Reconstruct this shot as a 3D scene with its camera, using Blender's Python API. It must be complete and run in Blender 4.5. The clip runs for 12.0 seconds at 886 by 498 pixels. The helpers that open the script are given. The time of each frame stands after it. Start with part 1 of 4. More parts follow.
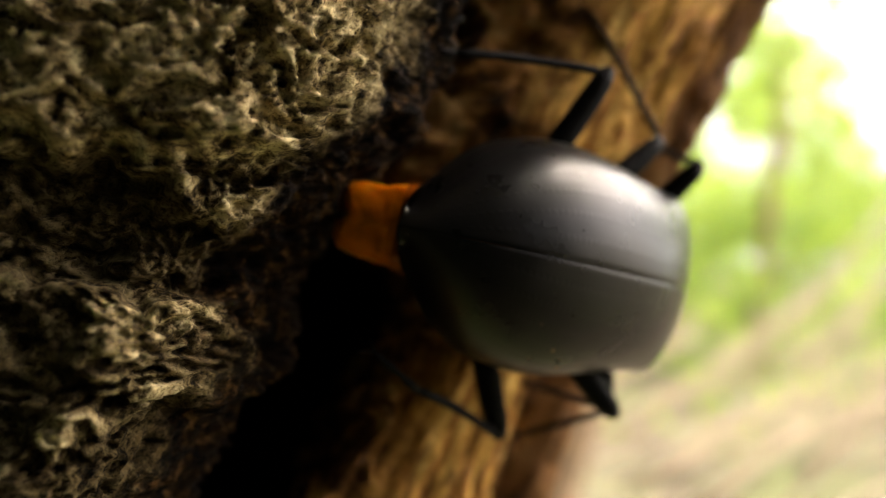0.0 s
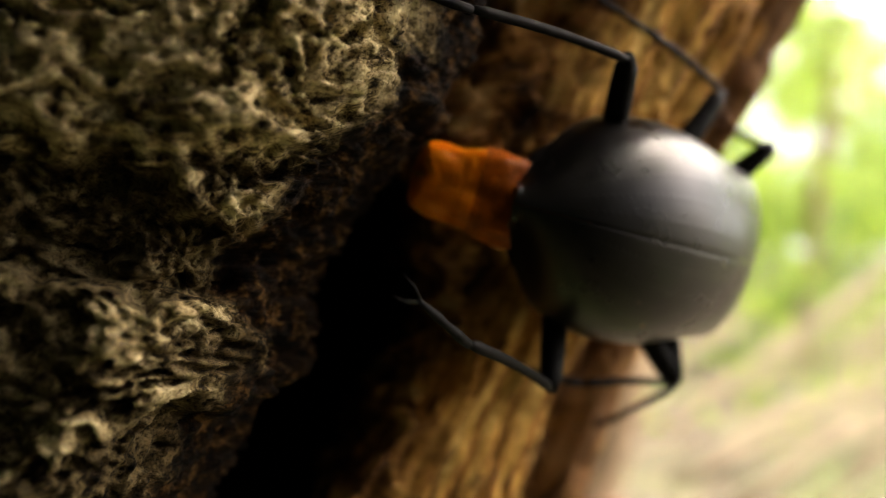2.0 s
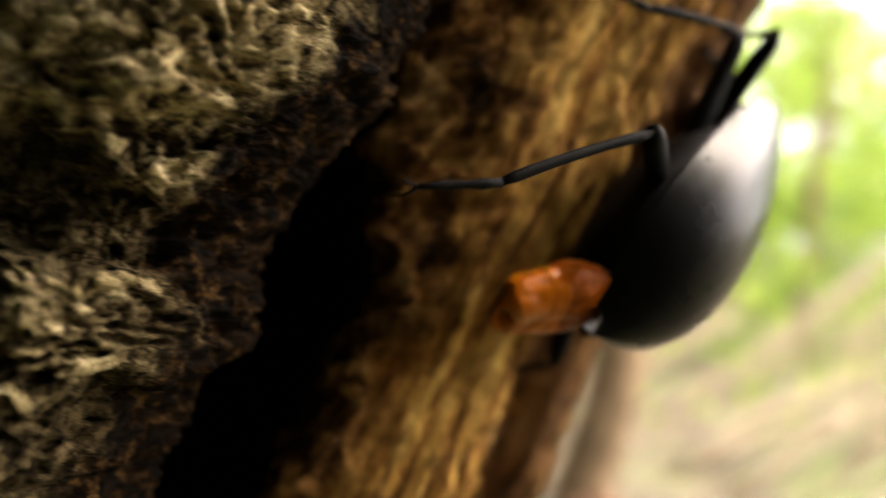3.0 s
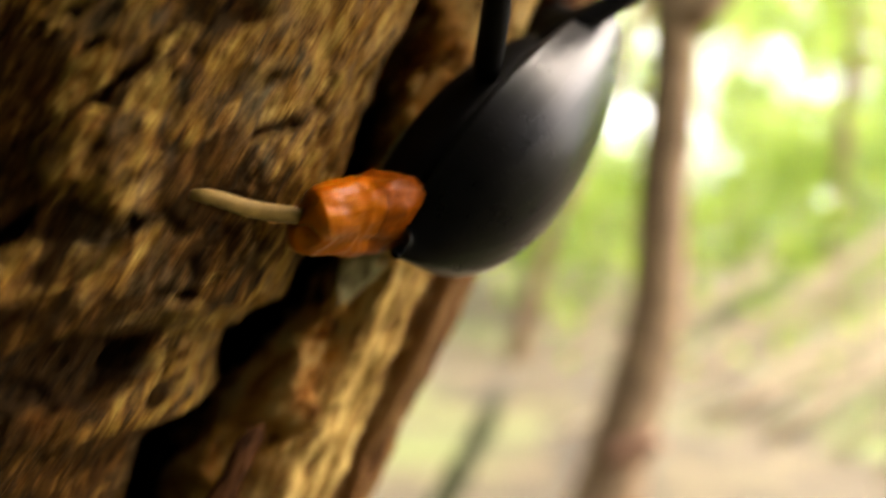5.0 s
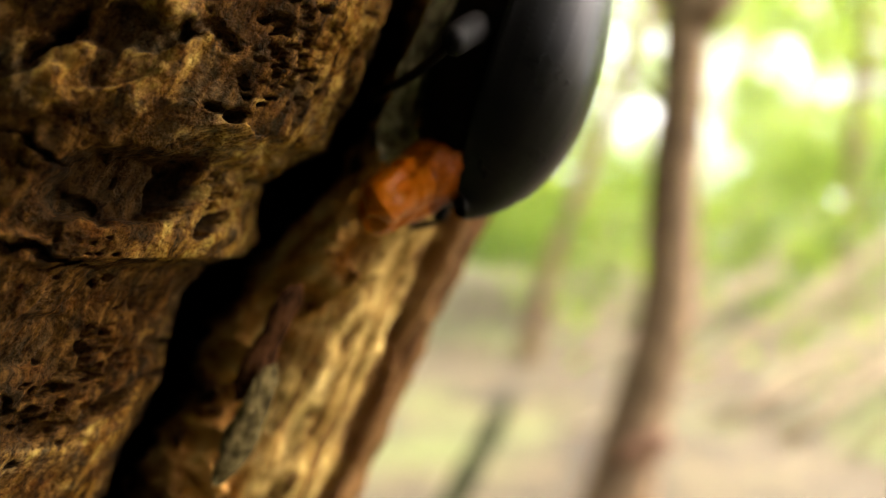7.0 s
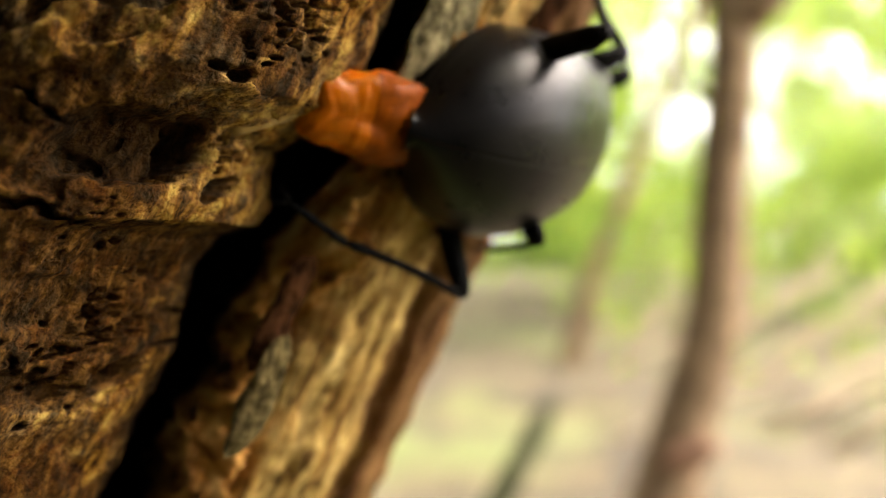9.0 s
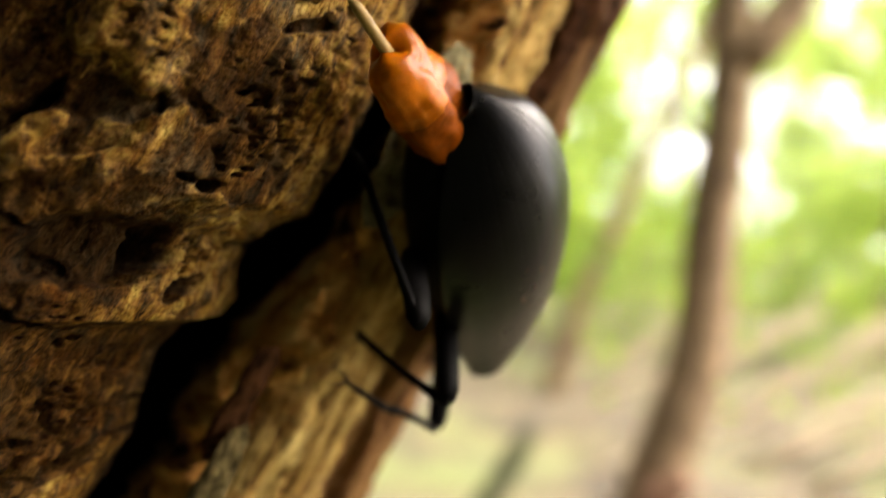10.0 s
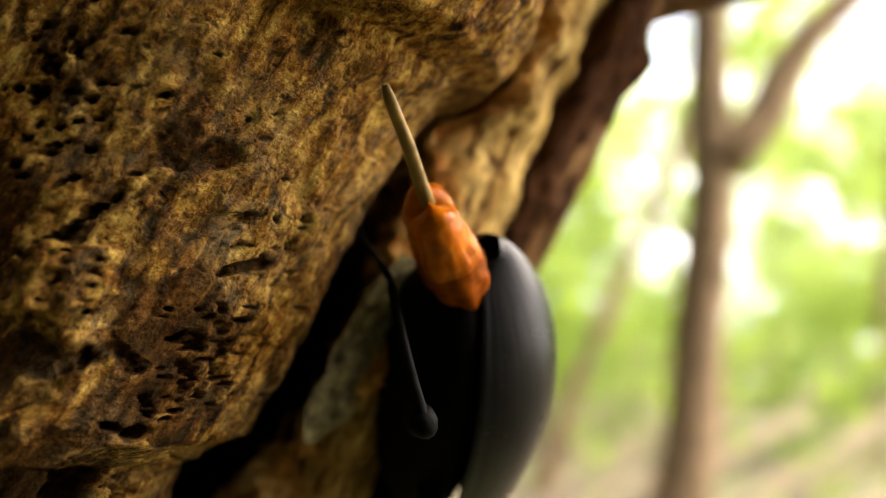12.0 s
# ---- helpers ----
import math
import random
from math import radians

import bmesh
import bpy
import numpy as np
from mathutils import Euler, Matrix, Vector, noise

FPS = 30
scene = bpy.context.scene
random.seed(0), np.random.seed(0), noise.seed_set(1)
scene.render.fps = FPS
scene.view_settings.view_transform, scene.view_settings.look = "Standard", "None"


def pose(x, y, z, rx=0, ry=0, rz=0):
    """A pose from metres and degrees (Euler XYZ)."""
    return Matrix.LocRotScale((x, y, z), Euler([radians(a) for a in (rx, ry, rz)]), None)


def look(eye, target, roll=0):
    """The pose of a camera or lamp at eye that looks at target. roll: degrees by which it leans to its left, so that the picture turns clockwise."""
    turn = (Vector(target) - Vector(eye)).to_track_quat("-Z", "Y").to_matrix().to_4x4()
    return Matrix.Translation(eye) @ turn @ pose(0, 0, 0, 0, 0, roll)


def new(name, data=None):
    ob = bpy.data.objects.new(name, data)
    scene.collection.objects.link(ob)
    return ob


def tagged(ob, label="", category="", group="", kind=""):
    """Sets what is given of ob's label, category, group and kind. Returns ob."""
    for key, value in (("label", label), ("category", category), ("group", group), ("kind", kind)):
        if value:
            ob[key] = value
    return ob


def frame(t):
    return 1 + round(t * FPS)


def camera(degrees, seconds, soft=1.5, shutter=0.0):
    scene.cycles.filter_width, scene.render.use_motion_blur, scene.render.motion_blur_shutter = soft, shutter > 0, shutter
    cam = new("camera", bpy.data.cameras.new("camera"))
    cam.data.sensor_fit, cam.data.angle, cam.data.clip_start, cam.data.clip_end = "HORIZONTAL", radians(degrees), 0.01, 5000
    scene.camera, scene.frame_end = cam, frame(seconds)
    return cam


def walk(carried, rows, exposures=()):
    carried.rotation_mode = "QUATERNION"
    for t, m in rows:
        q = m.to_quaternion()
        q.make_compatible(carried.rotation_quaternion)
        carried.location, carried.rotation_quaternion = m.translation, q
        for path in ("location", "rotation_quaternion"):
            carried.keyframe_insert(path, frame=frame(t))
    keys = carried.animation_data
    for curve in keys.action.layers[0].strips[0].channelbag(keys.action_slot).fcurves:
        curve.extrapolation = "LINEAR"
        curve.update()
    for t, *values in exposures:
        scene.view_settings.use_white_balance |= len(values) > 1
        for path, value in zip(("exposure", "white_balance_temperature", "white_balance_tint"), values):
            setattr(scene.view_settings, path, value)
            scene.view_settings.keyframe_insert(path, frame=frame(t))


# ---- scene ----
# One working unit is 0.8 mm: the subject is a beetle some 30 mm long.
U = 0.0008

# ---- camera ----
cam = camera(60.0, 12.0, soft=0.55, shutter=0.5)
cam.data.dof.use_dof = True
cam.data.dof.focus_distance = 41.0 * U
cam.data.dof.aperture_fstop = 23.0

# seconds, then x, y, z in working units, yaw, pitch, roll
PATH = [
    (0.0, 26.56, -2.40, 79.29, -4.27, 2.92, -2.75),
    (0.5, 27.65, -0.78, 78.79, -1.89, 3.01, -1.98),
    (1.0, 27.08, -1.13, 79.08, -2.74, 2.69, -2.29),
    (1.5, 27.49, -0.51, 79.51, -1.92, 2.31, -2.32),
    (2.0, 27.87, -0.20, 79.71, -1.29, 2.18, -2.63),
    (2.5, 28.10, 0.01, 80.00, -0.99, 1.68, -2.88),
    (3.0, 31.31, 0.49, 78.66, -1.44, 1.71, -2.52),
    (3.5, 40.03, 2.71, 77.60, -1.62, 0.77, -1.20),
    (3.7, 41.52, 4.00, 77.64, -1.70, 0.54, -1.06),
    (4.1, 38.60, 4.20, 71.00, -1.50, 0.30, -0.90),
    (4.9, 5.00, 1.80, 14.50, 0.10, -0.20, -0.40),
    (5.3, -0.73, 0.55, 2.99, 0.57, -0.26, -0.18),
    (5.5, 0.82, 0.51, 1.65, 0.65, -0.30, -0.01),
    (6.0, 0.00, 0.01, 0.00, 0.00, 0.00, 0.00),
    (6.5, 0.22, 0.53, 0.06, 0.84, -0.04, -0.35),
    (7.0, 0.32, 1.14, -0.07, 0.91, 0.02, -0.22),
    (9.0, 2.21, 2.52, -2.31, 4.16, 0.25, -0.29),
    (9.5, 2.23, 2.32, -0.28, 4.21, 0.73, -1.40),
    (10.0, 3.72, 2.10, 3.36, 3.37, 1.66, -3.86),
    (10.5, 4.53, 1.47, 6.15, 2.17, 3.96, -4.27),
    (11.0, 4.71, 1.57, 7.08, 2.12, 5.10, -4.25),
    (11.5, 5.39, 0.26, 10.37, 0.69, 8.23, -4.09),
    (12.0, 6.16, 1.93, 11.74, 2.49, 8.68, -4.04),
]
walk(cam, [(t, pose(x * U, y * U, z * U, 90 + p, r, w)) for t, x, y, z, w, p, r in PATH],
     exposures=[(0.0, 2.8, 6720, 12), (12.0, 2.8, 6720, 12)])

# ---- world, sun, exposure ----
SUN_EL, SUN_AZ = 54.0, 74.0          # degrees; azimuth from straight ahead, positive to the right
world = bpy.data.worlds.new("world")
scene.world = world
world.use_nodes = True
wn = world.node_tree
sky = wn.nodes.new("ShaderNodeTexSky")
sky.sky_type, sky.sun_disc = "NISHITA", False
sky.sun_elevation, sky.sun_rotation = radians(SUN_EL), radians(SUN_AZ)
sky.air_density, sky.dust_density, sky.ozone_density = 0.6, 7.0, 0.6
wn.links.new(sky.outputs[0], wn.nodes["Background"].inputs[0])
wn.nodes["Background"].inputs[1].default_value = 0.15

sun = new("sun", bpy.data.lights.new("sun", "SUN"))
sun.data.energy, sun.data.angle, sun.data.color = 1.85, radians(126.0), (1.0, 0.90, 0.74)
_e, _a = radians(SUN_EL), radians(SUN_AZ)
sun.matrix_world = look((math.sin(_a) * math.cos(_e) * 9, math.cos(_a) * math.cos(_e) * 9, math.sin(_e) * 9), (0, 0, 0))


# ---- materials ----
def material(name):
    m = bpy.data.materials.new(name)
    m.use_nodes = True
    return m, m.node_tree.nodes, m.node_tree.links, m.node_tree.nodes["Principled BSDF"]


def coords(nodes, links, scale, stretch=(1, 1, 1), lean=0.0):
    """Object coordinates in working units, times scale, turned by lean about y."""
    tc = nodes.new("ShaderNodeTexCoord")
    mp = nodes.new("ShaderNodeMapping")
    mp.vector_type = "TEXTURE"
    mp.inputs["Rotation"].default_value = (0, radians(lean), 0)
    mp.inputs["Scale"].default_value = [U / scale / s for s in stretch]
    links.new(tc.outputs["Object"], mp.inputs[0])
    return mp.outputs[0]


def noise_tex(nodes, links, vec, scale=1.0, detail=6, rough=0.6, distort=0.0):
    n = nodes.new("ShaderNodeTexNoise")
    n.inputs["Scale"].default_value, n.inputs["Detail"].default_value = scale, detail
    n.inputs["Roughness"].default_value, n.inputs["Distortion"].default_value = rough, distort
    links.new(vec, n.inputs["Vector"])
    return n.outputs["Fac"]


def ramp(nodes, links, fac, stops):
    r = nodes.new("ShaderNodeValToRGB")
    el = r.color_ramp.elements
    while len(el) < len(stops):
        el.new(0.5)
    for e, (p, c) in zip(el, stops):
        e.position, e.color = p, (*c, 1) if len(c) == 3 else c
    links.new(fac, r.inputs[0])
    return r.outputs[0]


def mix(nodes, links, fac, a, b, mode="MIX"):
    n = nodes.new("ShaderNodeMix")
    n.data_type, n.blend_type = "RGBA", mode
    for sock, v in ((n.inputs["Factor"], fac), (n.inputs[6], a), (n.inputs[7], b)):
        if isinstance(v, bpy.types.NodeSocket):
            links.new(v, sock)
        else:
            sock.default_value = v if not isinstance(v, tuple) else (*v, 1)[:4]
    return n.outputs[2]


def bump(nodes, links, height, strength, dist, shader):
    b = nodes.new("ShaderNodeBump")
    b.inputs["Strength"].default_value, b.inputs["Distance"].default_value = strength, dist * U
    links.new(height, b.inputs["Height"])
    links.new(b.outputs[0], shader.inputs["Normal"])
    return b


def bark_material():
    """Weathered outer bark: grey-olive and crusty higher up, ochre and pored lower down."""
    m, n, l, s = material("weathered_bark")
    v = coords(n, l, 1.0)
    big = noise_tex(n, l, v, 0.13, 4, 0.55)
    mid = noise_tex(n, l, v, 0.8, 8, 0.66, 0.0)
    fine = noise_tex(n, l, v, 3.2, 7, 0.74)
    lay = n.new("ShaderNodeAttribute")
    lay.attribute_name = "layer_shade"
    lv = n.new("ShaderNodeMath")
    lv.operation = "MULTIPLY_ADD"
    lv.inputs[1].default_value = 0.7
    l.new(mid, lv.inputs[0])
    l.new(lay.outputs["Fac"], lv.inputs[2])
    sh = n.new("ShaderNodeMath")
    sh.operation = "SUBTRACT"
    sh.inputs[1].default_value = 0.35
    l.new(lv.outputs[0], sh.inputs[0])
    crust = sh.outputs[0]
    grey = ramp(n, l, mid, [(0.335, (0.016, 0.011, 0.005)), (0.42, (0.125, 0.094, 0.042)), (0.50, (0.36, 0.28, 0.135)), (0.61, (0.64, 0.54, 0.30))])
    # Darkens the crust by worn layers and by shade painted into the bark.
    worn_shade = ramp(n, l, crust, [(-0.0, (0.09, 0.07, 0.045)), (0.5, (1, 1, 1))])
    grey = mix(n, l, 0.8, grey, worn_shade, "MULTIPLY")
    fibre = noise_tex(n, l, coords(n, l, 1.0, (1.0, 1.0, 0.36), 24), 1.15, 9, 0.66, 0.5)
    pale = ramp(n, l, fibre, [(0.37, (0.022, 0.009, 0.001)), (0.45, (0.15, 0.068, 0.008)), (0.53, (0.32, 0.172, 0.024)), (0.65, (0.55, 0.38, 0.085))])
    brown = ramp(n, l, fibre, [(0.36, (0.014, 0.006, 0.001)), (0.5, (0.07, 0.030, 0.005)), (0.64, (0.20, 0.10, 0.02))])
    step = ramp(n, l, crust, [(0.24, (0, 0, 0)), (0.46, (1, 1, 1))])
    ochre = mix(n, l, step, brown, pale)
    patch = ramp(n, l, noise_tex(n, l, v, 0.9, 5, 0.6, 0.8), [(0.40, (0.55, 0.36, 0.20)), (0.55, (1, 1, 1))])
    ochre = mix(n, l, 0.8, ochre, patch, "MULTIPLY")
    cell = n.new("ShaderNodeTexVoronoi")
    cell.inputs["Scale"].default_value, cell.inputs["Randomness"].default_value = 1.5, 1.0
    warped = n.new("ShaderNodeVectorMath")
    warped.operation = "MULTIPLY_ADD"
    warp = n.new("ShaderNodeTexNoise")
    warp.inputs["Scale"].default_value = 1.1
    l.new(v, warp.inputs["Vector"])
    l.new(warp.outputs["Color"], warped.inputs[0])
    warped.inputs[1].default_value = (0.9, 0.9, 0.9)
    l.new(v, warped.inputs[2])
    l.new(warped.outputs[0], cell.inputs["Vector"])
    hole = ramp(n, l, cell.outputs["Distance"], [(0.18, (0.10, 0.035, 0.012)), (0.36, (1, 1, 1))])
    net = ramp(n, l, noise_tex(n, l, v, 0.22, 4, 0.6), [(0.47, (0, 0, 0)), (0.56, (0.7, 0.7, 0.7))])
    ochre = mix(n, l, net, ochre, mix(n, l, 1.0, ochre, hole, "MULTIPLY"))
    # Hollows and pores go dark brown: exposed bark with recess shade painted in.
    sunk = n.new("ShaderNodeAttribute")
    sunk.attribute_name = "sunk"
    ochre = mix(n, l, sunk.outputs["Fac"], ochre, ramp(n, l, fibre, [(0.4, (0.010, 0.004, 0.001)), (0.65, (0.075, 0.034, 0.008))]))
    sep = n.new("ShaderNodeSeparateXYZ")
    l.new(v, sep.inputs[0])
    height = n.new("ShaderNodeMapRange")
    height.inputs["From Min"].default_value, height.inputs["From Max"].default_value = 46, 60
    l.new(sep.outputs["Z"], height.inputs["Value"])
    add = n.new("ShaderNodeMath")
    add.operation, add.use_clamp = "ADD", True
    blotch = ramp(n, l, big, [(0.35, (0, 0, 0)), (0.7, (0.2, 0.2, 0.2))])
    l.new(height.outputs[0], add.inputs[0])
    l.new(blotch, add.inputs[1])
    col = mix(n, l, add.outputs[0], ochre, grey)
    # Shade inside the crack, painted as near-black colour over the bark.
    crack_shade = n.new("ShaderNodeAttribute")
    crack_shade.attribute_name = "crack_shade"
    col = mix(n, l, crack_shade.outputs["Fac"], col, ramp(n, l, mid, [(0.42, (0.002, 0.0015, 0.001)), (0.53, (0.012, 0.006, 0.002)), (0.68, (0.10, 0.055, 0.018))]))
    dirt = ramp(n, l, fine, [(0.39, (0.14, 0.10, 0.07)), (0.48, (1, 1, 1)), (0.60, (1.3, 1.25, 1.2))])
    col = mix(n, l, 0.6, col, dirt, "MULTIPLY")
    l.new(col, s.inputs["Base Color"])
    s.inputs["Roughness"].default_value = 0.9
    s.inputs["Specular IOR Level"].default_value = 0.06
    hb = n.new("ShaderNodeMath")
    hb.operation = "ADD"
    hh = n.new("ShaderNodeMath")
    hh.operation = "MULTIPLY_ADD"
    sep2 = n.new("ShaderNodeSeparateColor")
    l.new(mix(n, l, net, (1.0, 1.0, 1.0), hole), sep2.inputs[0])
    l.new(sep2.outputs[0], hh.inputs[0])
    hh.inputs[1].default_value = 0.8
    l.new(fine, hh.inputs[2])
    l.new(hh.outputs[0], hb.inputs[0])
    l.new(noise_tex(n, l, v, 6.0, 4, 0.7), hb.inputs[1])
    bump(n, l, hb.outputs[0], 1.0, 0.26, s)
    return m


def wood_material():
    """Bare wood beneath the bark, fibres along the trunk: rotten brown, then a pale tan plank, then a red-brown rib;
    crack shade is painted in.
    """
    m, n, l, s = material("bare_wood")
    v = coords(n, l, 1.0, (1.0, 1.0, 0.10), 24)
    vr = coords(n, l, 1.0)
    streak = noise_tex(n, l, v, 0.55, 7, 0.62, 0.5)
    blot = noise_tex(n, l, vr, 0.30, 5, 0.6, 0.3)
    fine = noise_tex(n, l, v, 2.6, 5, 0.65)
    at = n.new("ShaderNodeAttribute")
    at.attribute_name = "zone"
    mot = noise_tex(n, l, vr, 0.8, 7, 0.65, 0.6)
    tan = ramp(n, l, streak, [(0.3, (0.04, 0.016, 0.003)), (0.40, (0.23, 0.105, 0.021)), (0.52, (0.47, 0.265, 0.062)), (0.70, (0.64, 0.44, 0.14))])
    tan = mix(n, l, 0.45, tan, ramp(n, l, mot, [(0.38, (0.28, 0.16, 0.08)), (0.5, (1, 1, 1))]), "MULTIPLY")
    rotten = ramp(n, l, blot, [(0.36, (0.03, 0.012, 0.004)), (0.42, (0.32, 0.14, 0.03)), (0.52, (0.62, 0.32, 0.08)), (0.66, (0.74, 0.50, 0.17))])
    dark_rot = ramp(n, l, blot, [(0.36, (0.006, 0.003, 0.001)), (0.45, (0.075, 0.032, 0.008)), (0.56, (0.30, 0.15, 0.04)), (0.72, (0.48, 0.32, 0.13))])
    rib = ramp(n, l, streak, [(0.32, (0.015, 0.006, 0.003)), (0.5, (0.12, 0.056, 0.018)), (0.7, (0.28, 0.16, 0.06))])
    spots = ramp(n, l, blot, [(0.38, (0.42, 0.27, 0.18)), (0.5, (1, 1, 1))])
    tan = mix(n, l, 0.5, tan, spots, "MULTIPLY")
    z1 = ramp(n, l, at.outputs["Fac"], [(0.0, (0, 0, 0)), (0.22, (1, 1, 1))])
    half = n.new("ShaderNodeMath")
    half.operation = "MULTIPLY"
    half.inputs[1].default_value = 0.5
    l.new(at.outputs["Fac"], half.inputs[0])
    z2 = ramp(n, l, half.outputs[0], [(0.46, (0, 0, 0)), (0.56, (1, 1, 1))])
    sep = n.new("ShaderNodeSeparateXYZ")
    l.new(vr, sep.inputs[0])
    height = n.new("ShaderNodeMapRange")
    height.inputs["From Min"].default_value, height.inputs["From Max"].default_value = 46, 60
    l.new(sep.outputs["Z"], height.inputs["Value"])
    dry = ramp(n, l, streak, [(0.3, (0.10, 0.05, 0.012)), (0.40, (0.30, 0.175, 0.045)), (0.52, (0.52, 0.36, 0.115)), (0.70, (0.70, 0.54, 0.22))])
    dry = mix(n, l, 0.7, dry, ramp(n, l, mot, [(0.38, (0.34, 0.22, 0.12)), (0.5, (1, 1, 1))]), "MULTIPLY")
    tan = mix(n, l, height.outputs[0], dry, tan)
    split = ramp(n, l, noise_tex(n, l, v, 0.42, 3, 0.5, 0.3), [(0.455, (1, 1, 1)), (0.49, (0.12, 0.07, 0.04)), (0.505, (0.12, 0.07, 0.04)), (0.54, (1, 1, 1))])
    tan = mix(n, l, 0.8, tan, split, "MULTIPLY")
    tan = mix(n, l, 0.7, tan, ramp(n, l, fine, [(0.38, (0.22, 0.13, 0.07)), (0.46, (1, 1, 1)), (0.60, (1.5, 1.5, 1.5))]), "MULTIPLY")
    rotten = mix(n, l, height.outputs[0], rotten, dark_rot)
    col = mix(n, l, z2, mix(n, l, z1, rotten, tan), rib)
    # Wood deep in the cavity is painted near black, standing in for shade.
    rot_and_shade = n.new("ShaderNodeAttribute")
    rot_and_shade.attribute_name = "cavity_shade"
    col = mix(n, l, rot_and_shade.outputs["Fac"], col, (0.003, 0.002, 0.0015))
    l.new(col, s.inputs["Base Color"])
    s.inputs["Roughness"].default_value = 0.85
    s.inputs["Specular IOR Level"].default_value = 0.08
    bump(n, l, fine, 1.0, 0.45, s)
    return m


def simple(name, colour, rough=0.5, spec=0.5, grain=1.0, vary=0.3, bump_d=0.0, coat=0.0, metal=0.0):
    m, n, l, s = material(name)
    v = coords(n, l, 1.0)
    f = noise_tex(n, l, v, grain, 5, 0.6)
    lo = tuple(c * (1 - vary) for c in colour)
    hi = tuple(min(1, c * (1 + vary)) for c in colour)
    l.new(ramp(n, l, f, [(0.3, lo), (0.7, hi)]), s.inputs["Base Color"])
    s.inputs["Roughness"].default_value, s.inputs["Specular IOR Level"].default_value = rough, spec
    s.inputs["Coat Weight"].default_value, s.inputs["Metallic"].default_value = coat, metal
    if bump_d:
        bump(n, l, f, 0.6, bump_d, s)
    return m


def elytra_material():
    """Satin black wing case with rows of fine punctures along it."""
    m, n, l, s = material("wing_case_black")
    at = n.new("ShaderNodeAttribute")
    at.attribute_name = "rows"
    sep = n.new("ShaderNodeSeparateXYZ")
    l.new(at.outputs["Vector"], sep.inputs[0])
    wave = n.new("ShaderNodeMath")
    wave.operation = "MULTIPLY"
    wave.inputs[1].default_value = math.pi * 18
    l.new(sep.outputs["X"], wave.inputs[0])
    sine = n.new("ShaderNodeMath")
    sine.operation = "SINE"
    l.new(wave.outputs[0], sine.inputs[0])
    groove = n.new("ShaderNodeMapRange")
    groove.inputs["From Min"].default_value, groove.inputs["From Max"].default_value = -1.0, -0.65
    l.new(sine.outputs[0], groove.inputs["Value"])
    wav2 = n.new("ShaderNodeMath")
    wav2.operation = "MULTIPLY"
    wav2.inputs[1].default_value = math.pi * 110
    l.new(sep.outputs["Y"], wav2.inputs[0])
    sin2 = n.new("ShaderNodeMath")
    sin2.operation = "SINE"
    l.new(wav2.outputs[0], sin2.inputs[0])
    dash = n.new("ShaderNodeMapRange")
    dash.inputs["From Min"].default_value, dash.inputs["From Max"].default_value = -0.2, 0.5
    l.new(sin2.outputs[0], dash.inputs["Value"])
    dots = n.new("ShaderNodeMath")
    dots.operation = "MAXIMUM"
    l.new(groove.outputs[0], dots.inputs[0])
    l.new(dash.outputs[0], dots.inputs[1])
    v = coords(n, l, 1.0)
    f = noise_tex(n, l, v, 5.0, 4, 0.6)
    big = noise_tex(n, l, v, 0.4, 4, 0.6)
    l.new(ramp(n, l, big, [(0.3, (0.003, 0.003, 0.003)), (0.7, (0.006, 0.0055, 0.0055))]), s.inputs["Base Color"])
    l.new(ramp(n, l, big, [(0.3, (0.26, 0.26, 0.26)), (0.7, (0.33, 0.33, 0.33))]), s.inputs["Roughness"])
    s.inputs["Specular IOR Level"].default_value = 0.13
    mx = n.new("ShaderNodeMath")
    mx.operation = "MULTIPLY_ADD"
    mx.inputs[1].default_value = 0.2
    l.new(f, mx.inputs[0])
    l.new(dots.outputs[0], mx.inputs[2])
    bump(n, l, mx.outputs[0], 0.18, 0.06, s)
    return m


def leaf_material(name, dark, light):
    m, n, l, s = material(name)
    g = n.new("ShaderNodeNewGeometry")
    col = ramp(n, l, g.outputs["Random Per Island"], [(0.0, dark), (1.0, light)])
    l.new(col, s.inputs["Base Color"])
    s.inputs["Roughness"].default_value = 0.45
    tr = n.new("ShaderNodeBsdfTranslucent")
    bright = mix(n, l, 1.0, col, (1.0, 1.0, 0.55), "MULTIPLY")
    l.new(mix(n, l, 0.6, bright, (0.52, 0.66, 0.12)), tr.inputs["Color"])
    ms = n.new("ShaderNodeMixShader")
    ms.inputs[0].default_value = 0.5
    l.new(s.outputs[0], ms.inputs[1])
    l.new(tr.outputs[0], ms.inputs[2])
    l.new(ms.outputs[0], n["Material Output"].inputs["Surface"])
    return m


def litter_material():
    m, n, l, s = material("leaf_litter_ground")
    tc = n.new("ShaderNodeTexCoord")
    f = noise_tex(n, l, tc.outputs["Object"], 7.0, 8, 0.7, 0.4)
    b = noise_tex(n, l, tc.outputs["Object"], 0.9, 4, 0.6)
    col = ramp(n, l, f, [(0.32, (0.02, 0.013, 0.008)), (0.5, (0.062, 0.048, 0.024)), (0.68, (0.12, 0.098, 0.048))])
    moss = ramp(n, l, b, [(0.5, (0, 0, 0)), (0.68, (0.8, 0.8, 0.8))])
    l.new(mix(n, l, moss, col, (0.13, 0.18, 0.04)), s.inputs["Base Color"])
    s.inputs["Roughness"].default_value = 0.85
    return m


